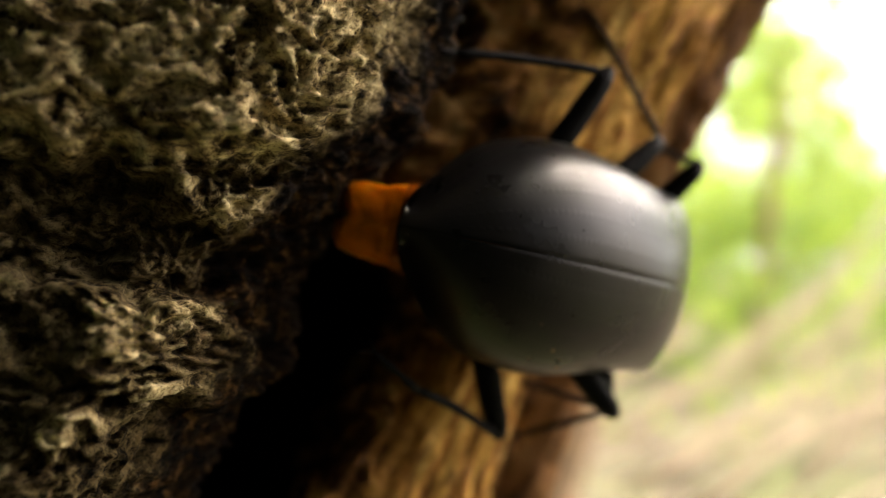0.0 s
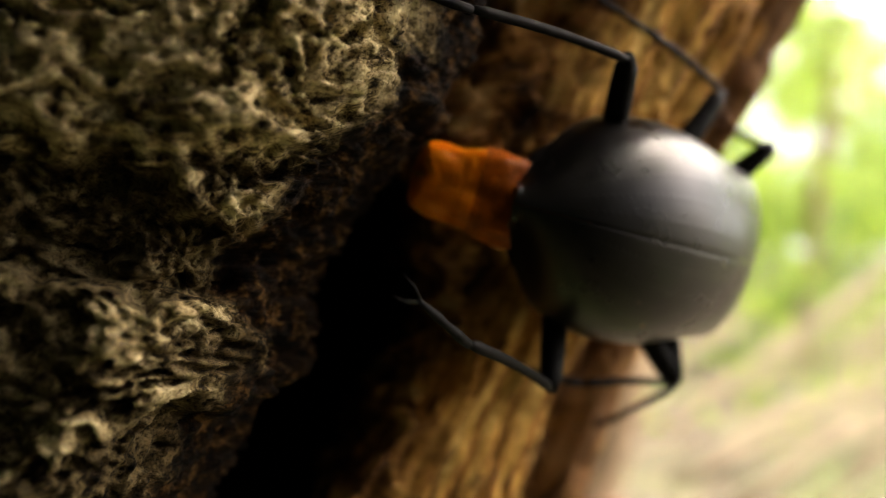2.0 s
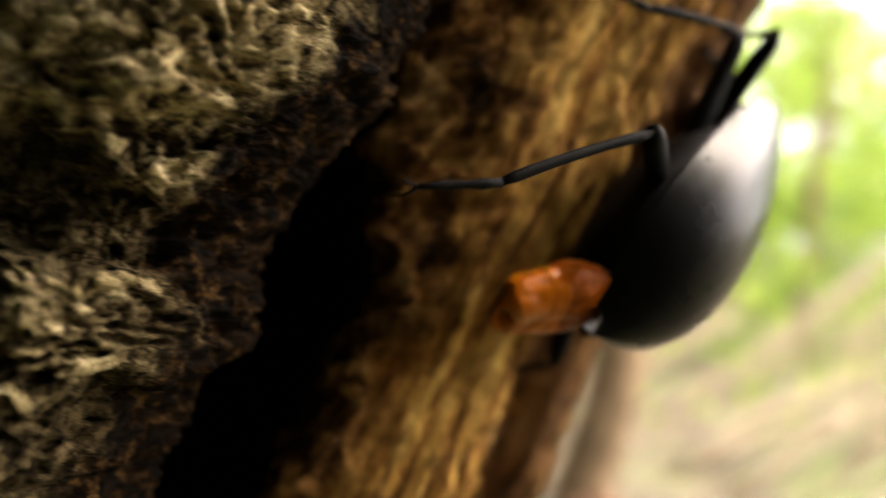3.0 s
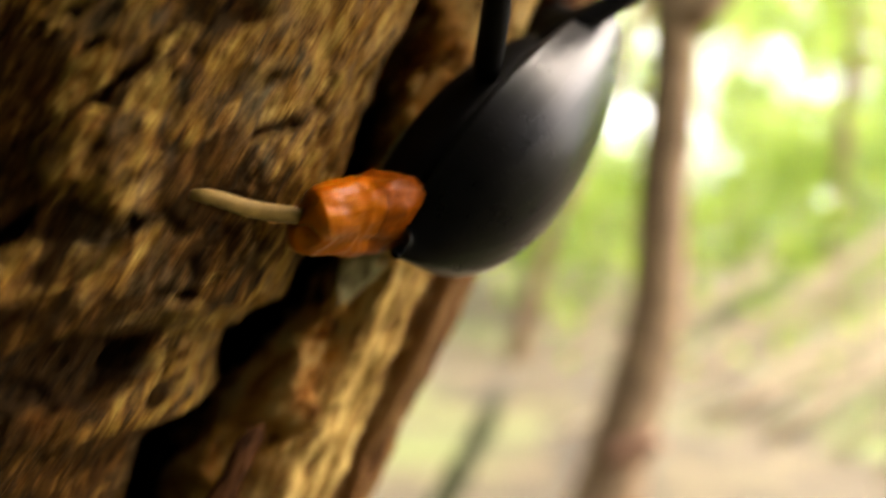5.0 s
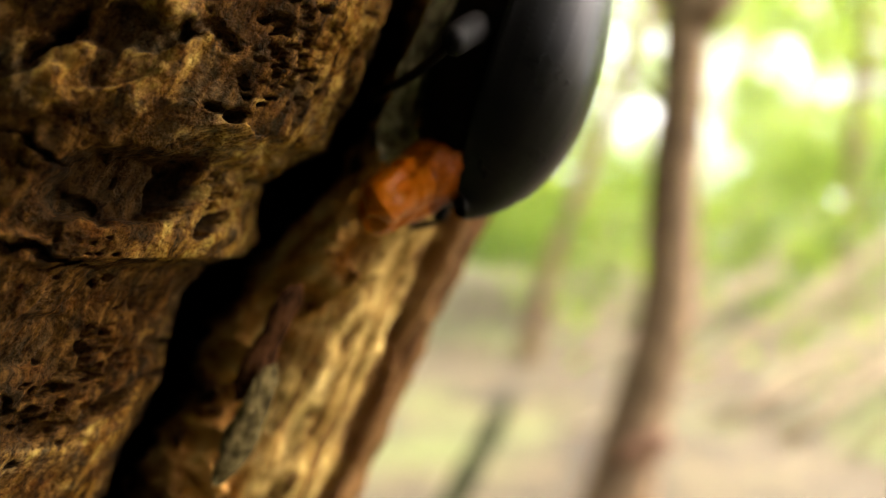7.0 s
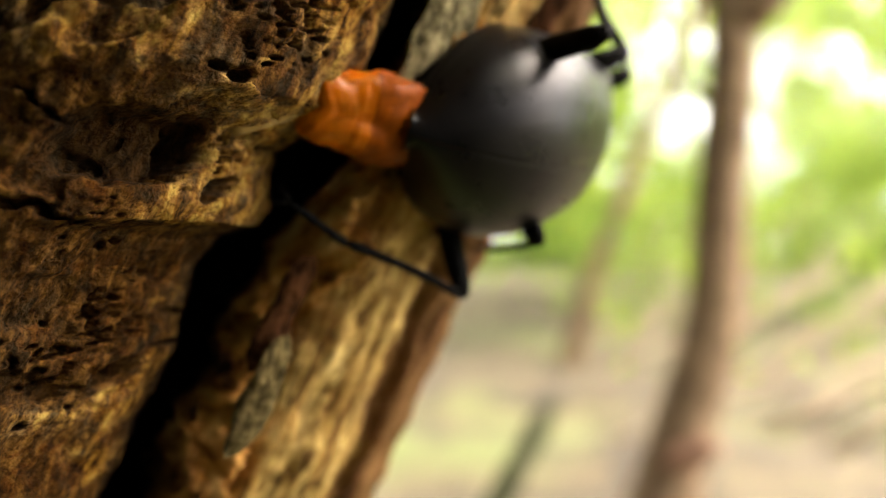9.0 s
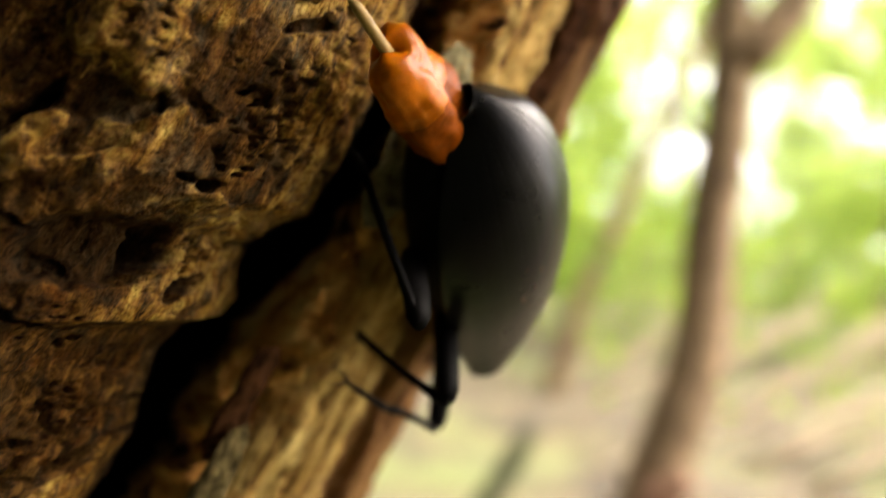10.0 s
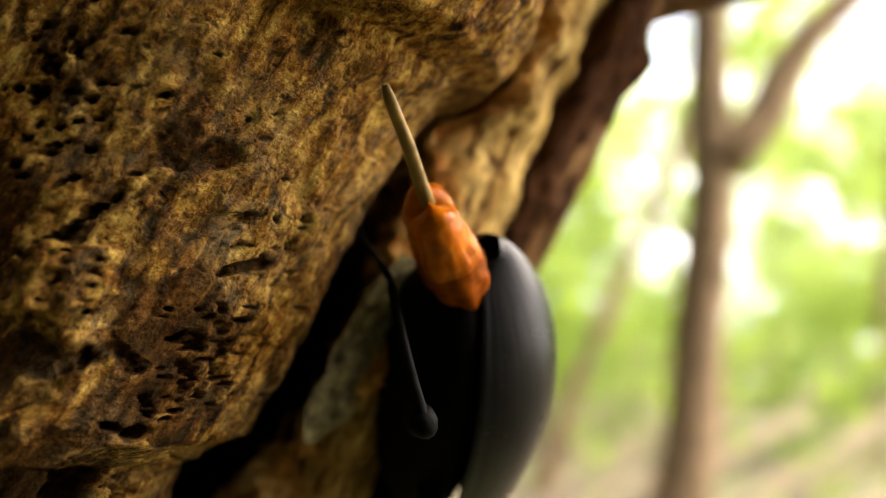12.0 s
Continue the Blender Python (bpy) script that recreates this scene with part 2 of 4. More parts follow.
BARK = bark_material()
WOOD = wood_material()
DARKBARK = simple("dark_red_bark", (0.04, 0.016, 0.006), 0.9, 0.03, 0.7, 0.85, 0.4)
LICHEN = simple("grey_green_lichen", (0.17, 0.145, 0.075), 0.95, 0.02, 0.9, 0.9, 0.5)
SPLINTER = simple("grey_splinter", (0.09, 0.068, 0.028), 0.95, 0.02, 0.9, 0.8, 0.5)
ELYTRA = elytra_material()
BLACK = simple("black_cuticle", (0.003, 0.0028, 0.0028), 0.6, 0.03, 1.5, 0.3, 0.05)
DARK_ORANGE = simple("red_brown_membrane", (0.17, 0.038, 0.0008), 0.4, 0.05, 1.4, 0.4, 0.15)
ORANGE = simple("orange_membrane", (0.31, 0.08, 0.0008), 0.3, 0.12, 0.45, 0.45, 0.15, 0.0)
ORANGE.node_tree.nodes["Principled BSDF"].inputs["Subsurface Weight"].default_value = 0.2
ORANGE.node_tree.nodes["Principled BSDF"].inputs["Subsurface Scale"].default_value = 0.8 * U
ORANGE.node_tree.nodes["Principled BSDF"].inputs["Subsurface Radius"].default_value = (1.0, 0.4, 0.1)
STRAW = simple("straw_tube", (0.22, 0.14, 0.042), 0.45, 0.15, 1.2, 0.25, 0.05)
# Leaf green darkened in its colour, for unseen leaves that block light.
DARKENED_LEAF = simple("darkened_leaf", (0.022, 0.034, 0.011), 0.6, 0.3, 0.01, 0.3)
LEAF = leaf_material("sunlit_leaf", (0.075, 0.15, 0.02), (0.19, 0.31, 0.035))
LITTER = litter_material()
DRYWOOD = simple("dry_branch", (0.31, 0.25, 0.17), 0.85, 0.3, 0.05, 0.4)
MOSS = simple("mossy_bark", (0.055, 0.062, 0.032), 0.9, 0.1, 0.03, 0.5, 2.0)
PINK_LEAF = simple("dry_leaf_pink", (0.30, 0.17, 0.11), 0.7, 0.2, 0.05, 0.3)
DUST = simple("dust_speck", (0.22, 0.11, 0.06), 0.9, 0.2)
STEM = simple("smooth_stem_bark", (0.21, 0.145, 0.085), 0.85, 0.15, 0.02, 0.45, 2.0)


BRIGHT_SKY, _n, _l, _s = material("overcast_sky")
_s.inputs["Base Color"].default_value = (0, 0, 0, 1)
_s.inputs["Emission Color"].default_value = (1.0, 0.99, 0.95, 1)
_s.inputs["Emission Strength"].default_value = 0.95


# ---- mesh helpers ----
_rng = np.random.RandomState(7)
_perm = np.concatenate([_rng.permutation(256)] * 3)
_grad = _rng.normal(size=(256, 3))
_grad /= np.linalg.norm(_grad, axis=1)[:, None]


def perlin(x, y, z):
    """Gradient noise on arrays, about -0.7 to 0.7."""
    x, y, z = np.broadcast_arrays(x, y, z)
    xi, yi, zi = np.floor(x).astype(int), np.floor(y).astype(int), np.floor(z).astype(int)
    xf, yf, zf = x - xi, y - yi, z - zi
    xi, yi, zi = xi & 255, yi & 255, zi & 255
    fade = lambda q: q * q * q * (q * (q * 6 - 15) + 10)
    u, v, w = fade(xf), fade(yf), fade(zf)
    out = 0
    for i in (0, 1):
        for j in (0, 1):
            for k in (0, 1):
                g = _grad[_perm[_perm[_perm[xi + i] + yi + j] + zi + k]]
                d = g[..., 0] * (xf - i) + g[..., 1] * (yf - j) + g[..., 2] * (zf - k)
                out = out + d * (u if i else 1 - u) * (v if j else 1 - v) * (w if k else 1 - w)
    return out


def fbm(x, y, z, octaves=5, gain=0.5, ridged=False):
    total, amp = 0, 1.0
    for o in range(octaves):
        f = 2.03 ** o
        p = perlin(x * f + 13.7 * o, y * f + 5.1 * o, z * f)
        total = total + amp * ((0.35 - np.abs(p)) * 2 if ridged else p)
        amp *= gain
    return total


def grid_mesh(name, co, mat, smooth=True):
    """A mesh from a rows x columns grid of places in working units."""
    r, c = co.shape[:2]
    idx = np.arange(r * c).reshape(r, c)
    quads = np.stack([idx[:-1, :-1], idx[:-1, 1:], idx[1:, 1:], idx[1:, :-1]], -1).reshape(-1, 4)
    me = bpy.data.meshes.new(name)
    me.vertices.add(r * c)
    me.vertices.foreach_set("co", (co.reshape(-1, 3) * U).ravel().astype(np.float32))
    me.loops.add(quads.size)
    me.loops.foreach_set("vertex_index", quads.ravel().astype(np.int32))
    me.polygons.add(len(quads))
    me.polygons.foreach_set("loop_start", np.arange(0, quads.size, 4, dtype=np.int32))
    me.polygons.foreach_set("loop_total", np.full(len(quads), 4, dtype=np.int32))
    me.update(calc_edges=True)
    me.validate()
    me.materials.append(mat)
    if smooth:
        me.polygons.foreach_set("use_smooth", np.ones(len(quads), dtype=bool))
    return me


def part(name, data, parent=None, label="", mat=None):
    """Links a mesh, or a bmesh, as one object under a thing or a part."""
    if isinstance(data, bmesh.types.BMesh):
        me = bpy.data.meshes.new(name)
        data.to_mesh(me)
        data.free()
        for p in me.polygons:
            p.use_smooth = True
        data = me
    if mat:
        data.materials.append(mat)
    ob = new(name, data)
    if parent:
        ob.parent = parent
    return tagged(ob, label)


def sweep(points, radii, sides=10, squash=1.0, cap=True):
    """A tube along points (working units) with a radius at each."""
    bm = bmesh.new()
    pts = [Vector(p) * U for p in points]
    rings = []
    ref = Vector((0.31, 0.2, 0.93))
    for i, p in enumerate(pts):
        d = (pts[min(i + 1, len(pts) - 1)] - pts[max(i - 1, 0)]).normalized()
        a = d.cross(ref)
        if a.length < 0.15:
            a = d.cross(Vector((1, 0, 0)))
        a.normalize()
        b = d.cross(a)
        rings.append([bm.verts.new(p + (a * math.cos(q) + b * math.sin(q) * squash) * radii[i] * U)
                      for q in (2 * math.pi * k / sides for k in range(sides))])
    for r0, r1 in zip(rings, rings[1:]):
        for k in range(sides):
            bm.faces.new((r0[k], r0[(k + 1) % sides], r1[(k + 1) % sides], r1[k]))
    if cap:
        bm.faces.new(rings[0][::-1])
        bm.faces.new(rings[-1])
    bmesh.ops.recalc_face_normals(bm, faces=bm.faces[:])
    return bm


def curve1(table, q):
    """Smooth-ish lookup in a table of (place, value)."""
    return np.interp(q, [p for p, _ in table], [w for _, w in table])


def profile(points, n):
    """n places along a rounded polyline, spaced by length."""
    p = np.array(points, float)
    for _ in range(2):
        q = np.empty((2 * len(p) - 2, 2))
        q[0::2] = p[:-1] * 0.75 + p[1:] * 0.25
        q[1::2] = p[:-1] * 0.25 + p[1:] * 0.75
        p = np.vstack([p[:1], q, p[-1:]])
    d = np.concatenate([[0], np.cumsum(np.hypot(*np.diff(p, axis=0).T))])
    s = np.linspace(0, d[-1], n) if np.isscalar(n) else n * d[-1]
    return np.stack([np.interp(s, d, p[:, 0]), np.interp(s, d, p[:, 1])], 1)


# ---- the trunk ----
LEAN = 0.45                       # the trunk leans: x grows by this for each unit of height

# places across the trunk at each height: the torn edge of the bark, where the bare wood comes out of the crack,
# the two sides of the pale plank of wood, and the trunk's far outline
EDGE = [(-700, -15), (-14, -15.8), (-9, -15.2), (-5.7, -16), (-3.2, -16.5), (-1.2, -15.6), (-0.6, -13.2), (0.5, -13), (2.6, -14), (4.7, -14.2), (5.4, -13.2), (6.5, -11.2), (9.4, -10.8), (13, -10.9), (20, -11.5), (30, -11.5), (30.9, -8.2), (34, -7.2), (38, -8), (44, -12), (66, -16), (72, -15.5), (76, -15), (80, -16.3), (85, -15.2), (90, -13), (97, -14), (900, -14)]
CAVITY = [(-700, -15), (-14, -15), (-8, -14.9), (-4, -13.2), (-1, -12.2), (4.7, -10), (9, -9.2), (17, -10.2), (22, -10.5), (30, -10.6), (32, -7.3), (42, -8), (70, -7.2), (75, -6.3), (80, -7.5), (89, -12), (94, -13), (99, -13.6), (900, -13.6)]
PLANK_L = [(-700, -9), (-24, -7.8), (-9, -8.0), (2, -6.6), (10, -6.6), (22, -6.5), (29, -9.6), (42, -7), (63, -2.3), (78, -3), (98, -5), (900, -5)]
PLANK_R = [(-700, -3), (-22, -1.2), (-11, -1.3), (12, -1.6), (25, -2.6), (31, -3.4), (39, -5), (49.5, -4.5), (55.5, 8), (58, 11), (70, 9.2), (78, 9.6), (103, 10.5), (900, 10.5)]
OUTLINE = [(-700, 2), (-10, 1.8), (12, 2.5), (26, 2.0), (34, 2.0), (42, 1.0), (49.5, 0.5), (55.5, 17.5), (59, 18), (64, 17.6), (74, 16.4), (90, 16), (900, 16)]

# hollows in the bark: across, height, half sizes, turn, depth (negative: a swelling)
HOLLOWS = [(-18.7, 3.2, 2.9, 2.0, 0, 2.4), (-16.6, 3.3, 0.5, 1.6, 0, 1.5), (-22.5, 4.9, 1.5, 0.15, -22, 1.3), (-23.7, 10.2, 1.3, 0.58, 52, 2.4),
           (-20.3, 10.0, 1.7, 1.95, 0, 0.6), (-18.3, 10.9, 0.28, 0.7, 20, 1.2), (-14.7, 7.2, 0.5, 0.45, 10, 2.2), (-15.8, 7.5, 0.4, 0.22, -40, 1.6),
           (-14.7, 1.5, 0.32, 0.85, 0, 1.9), (-16.2, 3.5, 0.2, 1.2, 0, 1.0), (-14.0, 5.3, 0.13, 0.9, -12, 1.5), (-20.5, -0.3, 2.0, 0.18, -16, 1.4),
           (-20.8, 1.6, 1.8, 1.25, 0, 0.7), (-16.5, -9.6, 0.35, 0.85, -20, 1.9), (-19.9, -5.0, 1.15, 1.4, 0, 0.7), (-18.9, -10.1, 1.4, 0.75, -20, 0.9),
           (-16.5, 10.8, 0.9, 0.38, -35, 0.8), (-14.4, 12.2, 0.6, 0.3, -50, 0.7), (-21.6, 17.9, 1.6, 0.16, 68, 1.0), (-22.6, 16.4, 1.3, 0.14, 56, 1.0),
           (-21.3, 14.6, 2.4, 1.8, 0, -0.9), (-20.2, 10.6, 3.0, 0.9, 8, 0.6), (-13.5, 33, 3.5, 5, 0, -1.0), (-16.0, 18.5, 1.6, 0.5, 35, 0.7), (-14.2, 16.2, 0.9, 0.35, 40, 0.9),
           (-18.5, 21.5, 2.2, 0.8, 20, 0.45), (-14.6, 5.6, 1.0, 1.2, 0, -0.6), (-24.2, 7.2, 2.0, 1.3, 0, -0.8)]
HOLLOWS_UP = [(-22.6, 91.7, 1, 1, 0, 0.99),
              (-23.6, 86.5, 0.55, 0.5, 0, 0.54),
              (-20.9, 85.4, 2, 1.5, 20, 1.21),
              (-19.8, 78.4, 2.2, 1.1, 10, 1.1),
              (-30.4, 85.2, 2.8, 1.3, -10, 0.83),
              (-24.9, 72.5, 2.2, 2.2, 0, 0.99),
              (-17.6, 72.4, 2.4, 1.7, 20, -0.88),
              (-23.5, 88.5, 2.5, 0.5, 35, 0.5),
              (-20, 75.8, 2, 0.5, -15, 0.55),
              (-26.5, 80.5, 3, 0.7, -12, 0.61),
              (-17.2, 88.6, 0.9, 0.8, 0, -0.39),
              (-28, 76.5, 2.2, 0.8, -25, 0.72),
              (-27, 81.2, 10, 3.0, -8, 2.6),
              (-25, 90, 9, 4.5, 0, -1.5),
              (-20.5, 73.8, 6, 3.4, 0, -1.3)]


def pores(rng, a, s, spread, n, size, tall=1.3, slim=1.0):
    return [(a + rng.normal() * spread, s + rng.normal() * spread * tall, size * slim * rng.uniform(0.4, 1.0), size * rng.uniform(0.4, 1.1), rng.uniform(-90, 90) * slim ** 2, rng.uniform(0.6, 1.3)) for _ in range(n)]


_pr = np.random.RandomState(4)
PORES = pores(_pr, -17.5, -6.4, 0.6, 60, 0.26, 2.6, 0.42) + pores(_pr, -18.4, -8.4, 1.0, 36, 0.26, 1.6, 0.6) + pores(_pr, -13.3, 9.8, 0.9, 34, 0.15) + pores(_pr, -13.2, 12.2, 1.1, 34, 0.15) \
    + pores(_pr, -15.4, 3.6, 0.5, 22, 0.22, 2.0, 0.5) + pores(_pr, -17.3, -1.1, 1.2, 26, 0.15) + pores(_pr, -27.5, 25.6, 0.8, 16, 0.34) + pores(_pr, -25.0, 22, 1.7, 44, 0.28) \
    + pores(_pr, -21.1, 15.0, 1.1, 18, 0.2) + pores(_pr, -14.0, 11.2, 0.9, 40, 0.19, 1.5) + pores(_pr, -13.4, 18, 1.2, 30, 0.15) + pores(_pr, -20, 90, 3.0, 18, 0.42) + pores(_pr, -18, 75, 1.8, 14, 0.4)


def hollow_depth(a, s, wa, ws, rows):
    total = np.zeros_like(a)
    for a0, s0, ra, rs, turn, deep in rows:
        near = (np.abs(s - s0) < 3 * max(ra, rs) + 2) & (np.abs(a - a0) < 3 * max(ra, rs) + 2)
        k = 0.7 * min(1.6, max(ra, rs))
        da, ds = a[near] + wa[near] * k - a0, s[near] + ws[near] * k - s0
        c, n = math.cos(radians(turn)), math.sin(radians(turn))
        r = np.hypot((da * c + ds * n) / ra, (-da * n + ds * c) / rs)
        q = np.clip((1.18 - r) / 0.34, 0, 1)
        total[near] += deep * q * q * (3 - 2 * q)
    return total


def bark_mesh():
    """The thick outer bark: a crusty face that drops at a torn edge into the crack behind it."""
    s = np.concatenate([np.linspace(-700, -30, 110), np.linspace(-29, -22, 20), np.linspace(-21.88, 112, 1120), np.linspace(113, 120, 12), np.linspace(122, 900, 130)])
    prof = [(-150, 120), (-120, 60), (-70, 40), (-40, 36), (-12, 37.5), (-8, 38.2), (-4.5, 40.8), (-2, 43.5), (-0.5, 46.5), (0.6, 50.5),
            (0.1, 54.5), (-3, 59), (-8, 64), (-16, 72)]
    un = np.concatenate([np.linspace(0, 0.46, 40), np.linspace(0.463, 0.86, 330), np.linspace(0.862, 1, 60)])
    base = profile(prof, un)
    edge = curve1(EDGE, s) - np.interp(s, [20, 34], [0.7, 0]) + fbm(s / 3.0, 3.3, 0, 4) * np.interp(s, [24, 40], [0.35, 0.9])
    S = s[:, None] + 0 * base[None, :, 0]
    off = base[None, :, 0] + 0 * S
    # away from the edge the features keep their own places
    a = off + np.clip((off + 8.5) / 6, 0, 1) * (edge[:, None] + 13) - 13
    y = base[None, :, 1] + 0 * S
    near = np.clip((base[:, 0] + 60) / 20, 0, 1)[None, :]
    inside = np.clip((56 - base[:, 1]) / 4, 0.25, 1)[None, :]
    up = np.clip((S - 50) / 12, 0, 1)
    x = a + LEAN * S
    wx, wy, wz = (fbm(x / 9, y / 9, S / 9 + k * 31, 3) * 3 for k in range(3))
    X, Y, Z = x + wx, y + wy, S + wz
    sx, sz = fbm(x / 2.2, y / 2.2, S / 2.2 + 11, 4, 0.55) * 1.5, fbm(x / 2.2, y / 2.2, S / 2.2 + 47, 4, 0.55) * 1.5
    rough = fbm(X / 6.5, Y / 6.5, Z / 6.5, 7, 0.55)
    # thin layers of crust that have flaked off one by one and left ragged steps
    lay = fbm((X + sx * 0.5) / 7, Y / 7, (Z + sz * 0.5) / 6.5 + 9, 6, 0.56)
    q = lay / 0.19
    lev = np.floor(q)
    stair = lev + np.clip((q - lev - 0.55) / 0.3, 0, 1)
    back = np.clip((-off - 1.0) / 4, 0.1, 1)
    rid = fbm((X + sx) / 1.7 + 40, Y / 1.7, (Z + sz) / 1.25 + 0.3 * X / 1.25, 5, 0.6, True)
    crest = np.clip(0.28 - np.abs(perlin((X + sx) / 3.4, Y / 2.4, (Z + sz * 0.8 + 0.18 * X) / 1.05)), 0, 1) * 3.4
    crest2 = np.clip(0.28 - np.abs(perlin((X + sx) / 0.75 + 8, Y / 0.75, (Z + sz) / 0.55)), 0, 1) * 3.4
    crumb = fbm((X + sx) / 0.9, Y / 0.9, (Z + sz) / 0.9 + 70, 3, 0.65)
    pits = np.clip(fbm((x + sx * 0.4) / 0.75, y / 0.75, (S + sz * 0.4) / 0.9 + 70, 3, 0.5) - 0.22, 0, 0.5)
    porous = np.clip(fbm(x / 5, y / 5, S / 5 + 90, 3) * 3 + 0.35, 0, 1)
    plates = np.clip((22 - S) / 10, 0.35, 1)
    grain = fbm((a + sx * 0.35) / 0.55, y / 1.3, S / 1.9 + sz * 0.1, 5, 0.62)
    strand = fbm((a + sx * 0.3) / 0.3 + 20, y / 0.8, S / 0.8 + sz * 0.2, 3, 0.6, True)
    low = rough * 0.42 + stair * 0.17 * back * plates + grain * 0.30 + strand * 0.07 + crumb * 0.16 - pits * porous * 1.7 * np.clip((-off - 1.0) / 3, 0.15, 1)
    high = rough * 0.9 + stair * 0.3 * back + rid * 0.35 + crest * 1.2 + crest2 * 0.34 + crumb * 0.36 - pits * 1.8
    # torn fibres where the bark breaks down into the crack
    fib = fbm(X / 1.3, Y / 2.5, Z / 7 + 20, 5, 0.6) * np.clip((off + 4) / 4, 0, 1)
    calm = np.clip((-off - 0.5) / 4, 0.28, 1)
    d = ((1 - up) * low + up * high) * calm + fib * (0.8 + 1.3 * up)
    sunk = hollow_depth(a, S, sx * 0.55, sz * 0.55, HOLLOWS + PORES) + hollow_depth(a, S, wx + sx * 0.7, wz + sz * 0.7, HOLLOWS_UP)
    d = d - sunk
    # Flaked layers, with light and shade painted in by height, side and edge.
    layer_shade = np.interp(S, [-12, 0, 14, 24, 30, 40, 62, 72, 79, 88], [-0.5, -0.45, -0.2, 0.2, 0.5, 0.45, -1.2, -1.1, -0.35, 0.2]) + lay * 1.4 + up * (crest - 0.35) * 0.45 + (1 - up) * (grain * 0.3 + 0.4 * np.clip((off + 5) / 4, 0, 1) - 1.1 * np.clip((-a - 16) / 4, 0, 1) * np.clip((9 - S) / 5, 0, 1)) - np.clip(sunk, -0.8, 1.6) * 0.75 + rough * 0.25
    d = np.clip(d, -5, 3.2) * near * inside
    drop = np.clip((base[:, 0] + 6) / 6, 0, 1)[None, :]
    nx, ny = 0.35 + 0.6 * drop, -(0.94 - 0.7 * drop)
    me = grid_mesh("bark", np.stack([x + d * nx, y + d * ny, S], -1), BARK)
    # Mask for that painted shade: the torn edge's drop and the crack's depth.
    attr = me.attributes.new("crack_shade", "FLOAT", "POINT")
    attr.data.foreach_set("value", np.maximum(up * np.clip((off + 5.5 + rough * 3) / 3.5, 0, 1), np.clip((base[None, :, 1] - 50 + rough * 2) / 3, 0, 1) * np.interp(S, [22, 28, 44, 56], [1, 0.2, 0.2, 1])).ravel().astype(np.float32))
    attr = me.attributes.new("layer_shade", "FLOAT", "POINT")
    attr.data.foreach_set("value", (layer_shade + 0.5).ravel().astype(np.float32))
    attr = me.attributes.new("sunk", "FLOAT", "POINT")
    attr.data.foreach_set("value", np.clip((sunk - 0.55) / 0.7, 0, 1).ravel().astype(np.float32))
    return me


